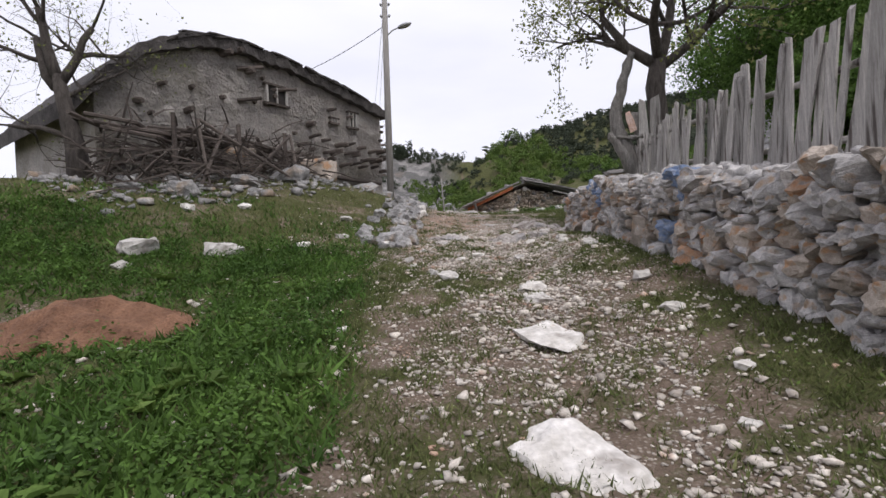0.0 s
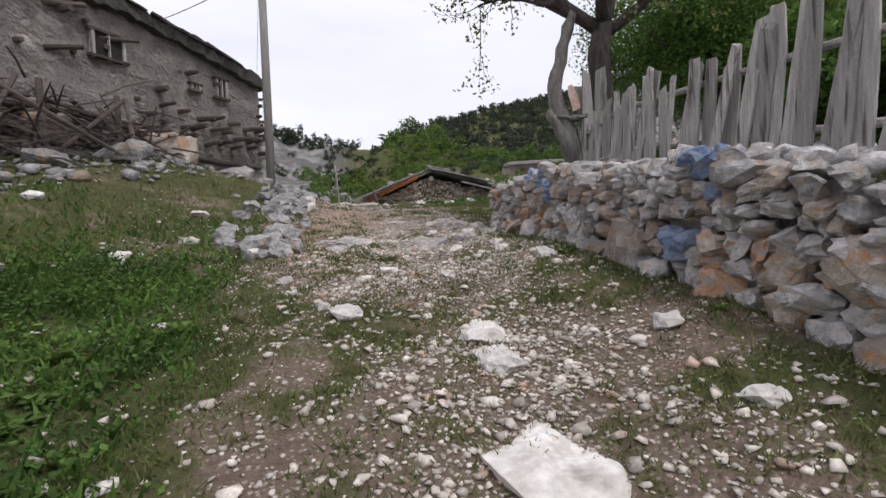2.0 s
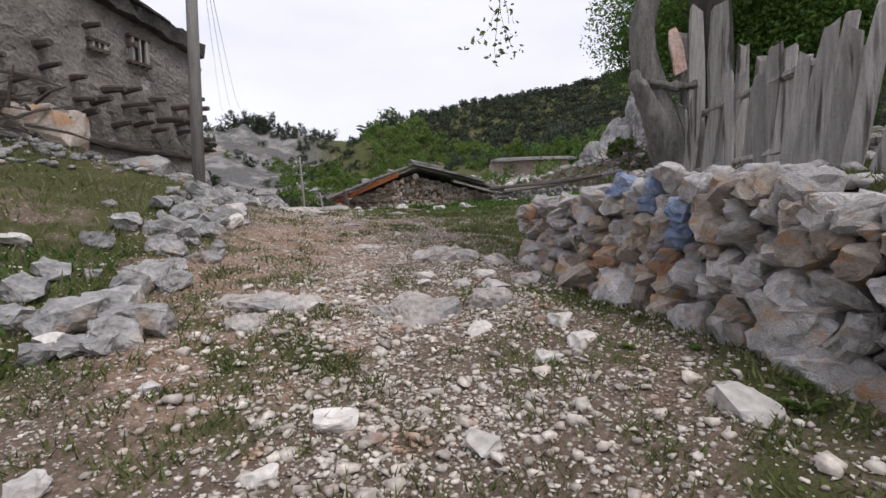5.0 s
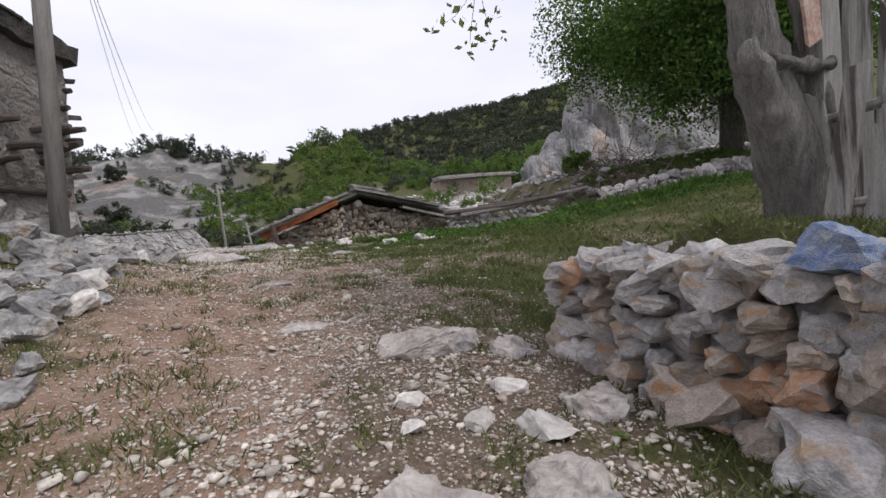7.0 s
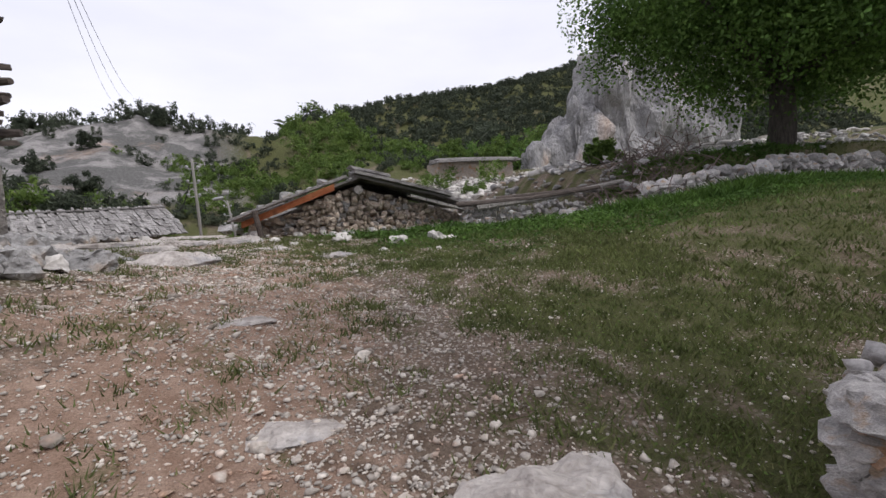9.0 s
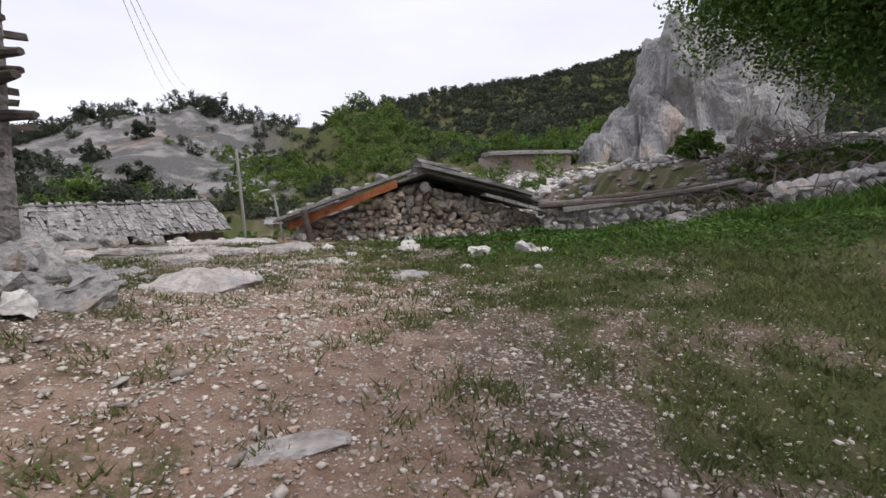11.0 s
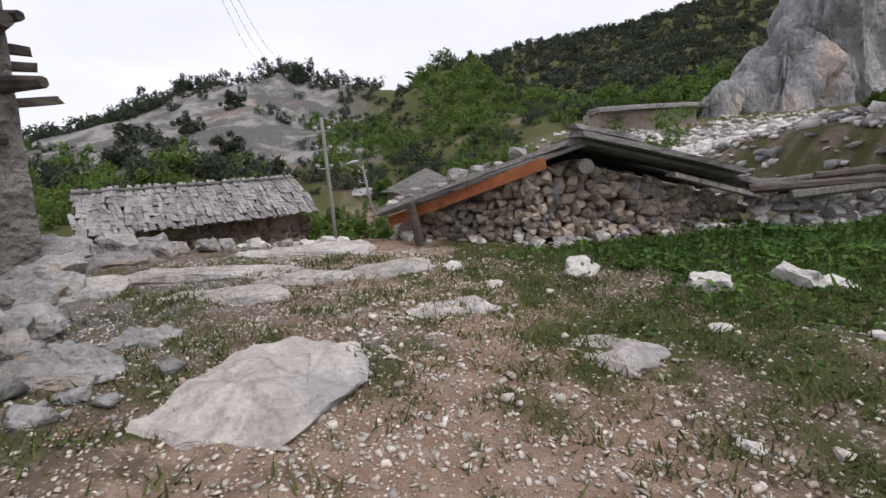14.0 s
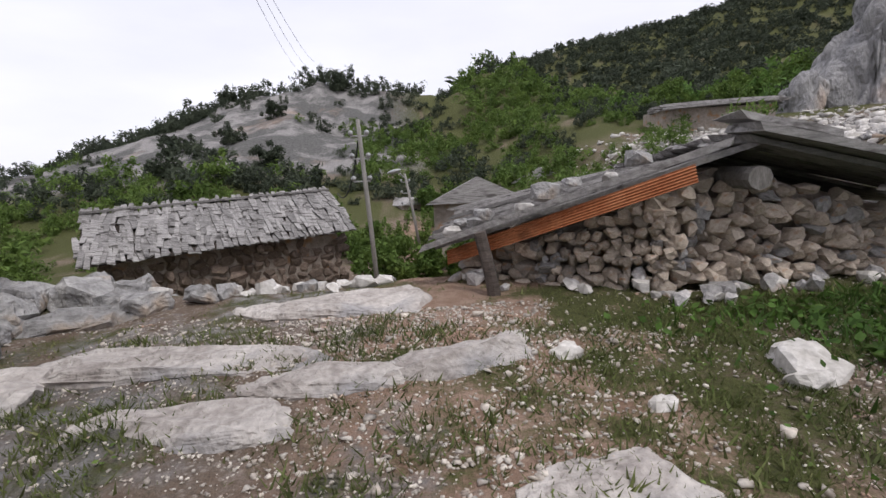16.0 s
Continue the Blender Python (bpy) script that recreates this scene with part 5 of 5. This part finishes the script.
x, y, g = scatter(240000, 1.5, 17, 10, 21.8, meadow, 13)
tall = np.exp(g.normal(-3.0, 0.4, len(x))) * (0.6 + 0.9 * smooth(y + 0.35 * (x - 5), 17.5, 20.5))
blades("meadow_grass", "green meadow grass in front of the hut", x, y, tall.clip(0.02, 0.3), g, M_GRASS, 0.13)
x, y, g = scatter(60000, -10, -1.4, 8.5, 20, lambda x, y: np.clip(0.25 + fbm(x, y, 3), 0, 1), 14)
blades("bank_grass", "thin yellowish grass on the bank", x, y, np.exp(g.normal(-2.7, 0.4, len(x))).clip(0.03, 0.2), g, M_GRASSDRY, 0.12)


def tufts(n, x0, x1, y0, y1, dens, seed, each=26):
    x, y, g = scatter(n, x0, x1, y0, y1, dens, seed)
    r = np.repeat(0.03 + 0.07 * g.random(len(x)), each)
    a = g.normal(size=(len(x) * each, 2)) * r[:, None]
    return np.repeat(x, each) + a[:, 0], np.repeat(y, each) + a[:, 1], g, r


x, y, g, r = tufts(14000, -1.5, 6.5, 1.5, 21.5, lambda x, y: np.clip(cover(x, y)[0] * 0.9, 0.05, 0.6), 31)
blades("grass_tufts", "small olive-green grass tufts on the track", x, y, 0.018 + r * (0.35 + 0.45 * g.random(len(x))), g, M_TUFT, 0.12)


def herbs(name, label, x, y, tall, size, g, material):
    """Small broad leaves standing among the grass."""
    n = len(x)
    c = np.stack([x, y, height(x, y) + tall * g.random(n)], -1)
    a = g.normal(size=(n, 3)) * np.array([1, 1, 0.5])
    a /= np.linalg.norm(a, axis=1)[:, None]
    b = np.cross(a, np.array([0, 0, 1.0]) + 0.5 * g.normal(size=(n, 3)))
    b /= np.linalg.norm(b, axis=1)[:, None] + 1e-9
    s = size * (0.5 + g.random(n))[:, None]
    v = np.stack([c - a * s * 0.5, c + b * s * 0.35, c + a * s * 0.6, c - b * s * 0.35], 1).reshape(-1, 3)
    return tagged(new(name, mesh_np(name, v, 4, np.arange(4 * n).reshape(-1, 4), material)), label, "herbs", kind="stuff")


x, y, g = scatter(120000, -8, -0.4, 1.0, 10, lush, 21)
herbs("green_herbs", "low leafy green herbs beside the track", x, y, 0.03 + 0.42 * np.clip(0.3 + 2.2 * fbm(x * 2.2, y * 2.2, 3), 0, 1), 0.04, g, M_GRASS)
x, y, g = scatter(60000, 2, 16, 16.5, 21.6, meadow, 22)
herbs("meadow_herbs", "leafy green herbs in front of the hut", x, y, (0.04 + 0.3 * np.clip(0.3 + 1.6 * fbm(x * 1.2, y * 1.2, 3), 0, 1)) * smooth(y + 0.3 * (x - 5), 17, 20.5), 0.06, g, M_GRASS)
x, y, g = scatter(70000, -2.5, 6, 1.5, 21, lambda x, y: np.clip(cover(x, y)[0] - 0.35, 0, 1), 23)
herbs("track_herbs", "tiny olive-green herbs between the stones", x, y, 0.03 + 0 * x, 0.022, g, M_LEAFSPRING)


def weed(x, y, s, seed):
    """A rosette of broad leaves."""
    r = random.Random(seed)
    bm = bmesh.new()
    root = bm.verts.new((0, 0, 0))
    for k in range(13):
        a = k * 2.4 + r.uniform(-0.3, 0.3)
        ln, up = s * r.uniform(0.6, 1.1), r.uniform(0.2, 1.0)
        d = Vector((math.cos(a), math.sin(a), 0))
        sd = Vector((-d.y, d.x, 0)) * ln * 0.27
        p = [Vector((0, 0, 0)), d * ln * 0.5 + Vector((0, 0, ln * up * 0.6)), d * ln + Vector((0, 0, ln * up * 0.55))]
        v = [bm.verts.new(q) for q in (p[1] + sd, p[2], p[1] - sd)]
        bm.faces.new((root, v[0], v[1], v[2]))
    ob = new("weed", finish(bm, "weed", M_LEAFSPRING))
    ob.location = (x, y, hz(x, y))
    return tagged(ob, "broad-leaved green weed in the grass", "weed", "weeds")


for k in range(110):
    if k < 26 or k >= 60:
        x, y = rr.uniform(-4.4, -1.2), rr.uniform(2.0, 7.5)
    elif k < 50:
        x, y = rr.uniform(3.5, 10), rr.uniform(19.6, 21.2)
    else:
        x, y = rr.choice((2.7, 2.5, 3.0)) + rr.uniform(-0.1, 0.1), rr.uniform(5.5, 12)
    weed(x, y, rr.uniform(0.09, 0.2) * (0.55 if 50 <= k < 60 else 1), 900 + k)

# dry brush heap by the terrace
dark_heap = tagged(new("dead_brush"), "dark heap of dead branches under the lean-to", "brush heap")
bm = bmesh.new()
for k in range(420):
    q = hpt(rr.uniform(6.0, 13.0), abs(rr.gauss(1.0, 0.8)), 0)
    c = Vector((q.x, q.y, hz(q.x, q.y) + abs(rr.gauss(0, 0.5))))
    d = Vector((rr.gauss(0, 1), rr.gauss(0, 1), rr.gauss(0.1, 0.4))).normalized() * rr.uniform(0.5, 1.4)
    tube(bm, [c, c + d * 0.5 + Vector((0, 0, 0.06)), c + d], [0.03, 0.025, 0.01], 4)
tagged(part("twig_tangle", bm, M_WOODDARK, dark_heap), kind="stuff")
br = new("brush_heap")
tagged(br, "tangled heap of dry brown brush", "brush heap")
bm = bmesh.new()
for k in range(420):
    c = Vector((rr.gauss(11.3, 1.1), rr.gauss(20.3, 0.7), 0))
    c.z = hz(c.x, c.y) + abs(rr.gauss(0, 0.35))
    d = Vector((rr.gauss(0, 1), rr.gauss(0, 1), rr.gauss(0.2, 0.6))).normalized() * rr.uniform(0.3, 0.8)
    tube(bm, [c, c + d * 0.5 + Vector((0, 0, 0.06)), c + d], [0.014, 0.012, 0.005], 4)
tagged(part("twig_tangle", bm, M_TWIG, br), kind="stuff")

# ---- woods and scrub on the hills ----
def bush_proto(seed, leaves=700, flat=0.8, size=0.085):
    r = random.Random(seed)
    c, q = blobs(r, 12, 0.42, flat)
    v, f = leaf_cloud(c, [k * 1.6 for k in q], leaves, size, seed)
    tri = f[:, [0, 1, 2]]
    return v.astype(np.float32), tri.astype(np.int32)


BUSHES = [bush_proto(s) for s in range(6)]
MID_BUSHES = [bush_proto(s, 330, 0.85, 0.12) for s in range(6)]
FAR_BUSHES = [bush_proto(s, 70, 0.95, 0.27) for s in range(6)]


def woods(name, label, n, x0, x1, y0, y1, dens, size, sd, material, seed):
    x, y, g = scatter(n, x0, x1, y0, y1, dens, seed)
    s = np.exp(g.normal(math.log(size), sd, len(x)))
    p = np.stack([x, y, height(x, y) + s * 0.28], -1)
    return tagged(new(name, replicate(name, FAR_BUSHES if y0 > 91 else MID_BUSHES, p, s, material, tilt=0.3)), label, "woods", kind="stuff")


rocky = lambda x, y: smooth(x, -36, -26) * (1 - smooth(x, -10, 4)) * smooth(y, 50, 57) * (1 - smooth(y, 80, 86))
woods("hill_scrub", "dark scrub on the rocky hill", 3400, -60, 40, 46, 95, lambda x, y: np.clip((1 - rocky(x, y) * 0.78) * (0.3 + 1.5 * fbm(x * 0.1, y * 0.1, 3)), 0, 1), 1.6, 0.4, M_SCRUB, 61)
woods("hill_bushes", "bright green bushes below the hill", 3000, -40, 30, 34, 72, lambda x, y: np.clip((1 - rocky(x, y) * 0.97) * (0.38 + 1.8 * fbm(x * 0.15 + 7, y * 0.15, 3)) * (1 - smooth(x, 10, 20) * (y < 60)) * smooth(y + 0.3 * abs(x - 1), 35, 40), 0, 1), 1.45, 0.3, M_LEAFSPRING, 62)
woods("crest_trees", "dark trees along the hill crest", 260, -60, 14, 80, 90, lambda x, y: 0.35 + 0.6 * (x < -22), 2.2, 0.3, M_SCRUB, 63)
woods("flank_woods", "dark green woods on the hill flank", 3000, -80, -10, 62, 90, lambda x, y: smooth(-x - (90 - y) * 0.85, 12, 18), 2.0, 0.3, M_SCRUB, 67)
woods("mountain_forest", "dark open forest on the far mountain", 13000, -60, 330, 92, 330, lambda x, y: np.clip(0.75 + 0.9 * fbm(x * 0.03, y * 0.03, 3), 0, 1) * smooth(x - 0.1 * y, -25, 5), 4.2, 0.25, M_SCRUB, 64)
woods("slope_woods", "mixed green woods on the slope", 2200, 8, 120, 62, 130, lambda x, y: np.clip(0.6 + 1.2 * fbm(x * 0.06, y * 0.06, 3), 0, 1), 2.6, 0.3, M_LEAFSPRING, 65)
woods("crag_scrub", "scrub above and beside the crag", 300, 24, 70, 50, 70, lambda x, y: 0.6 + 0 * x, 3.2, 0.3, M_LEAF, 66)
for k, (bx, by, s) in enumerate(((-6.6, 82, 3.0), (-14, 62, 2.2), (-9, 55, 2.4), (-18, 60, 2.0), (-12, 70, 2.2), (0.4, 29.5, 1.7), (1.6, 31, 1.5), (-0.2, 36, 2.0), (21, 54, 3.5), (25, 52, 3.5), (29, 55, 4.5), (34, 56, 5), (5, 40, 1.6), (7.5, 39, 1.5), (-3, 38, 1.8), (-7, 36, 1.8), (2.5, 45, 2), (13.5, 24.5, 1.2), (3.2, 30.5, 1.6), (16.5, 28, 1.1))):
    leafy_tree("hillside_bush", "rounded green bush on the slope", 300 + k, (bx, by, hz(bx, by) - 0.2), 0.1, s * 0.6, 40, 5000, 0.085 * s ** 0.6, M_SCRUB if k < 5 else M_LEAFSPRING, 0.08, 0.8, "bush")
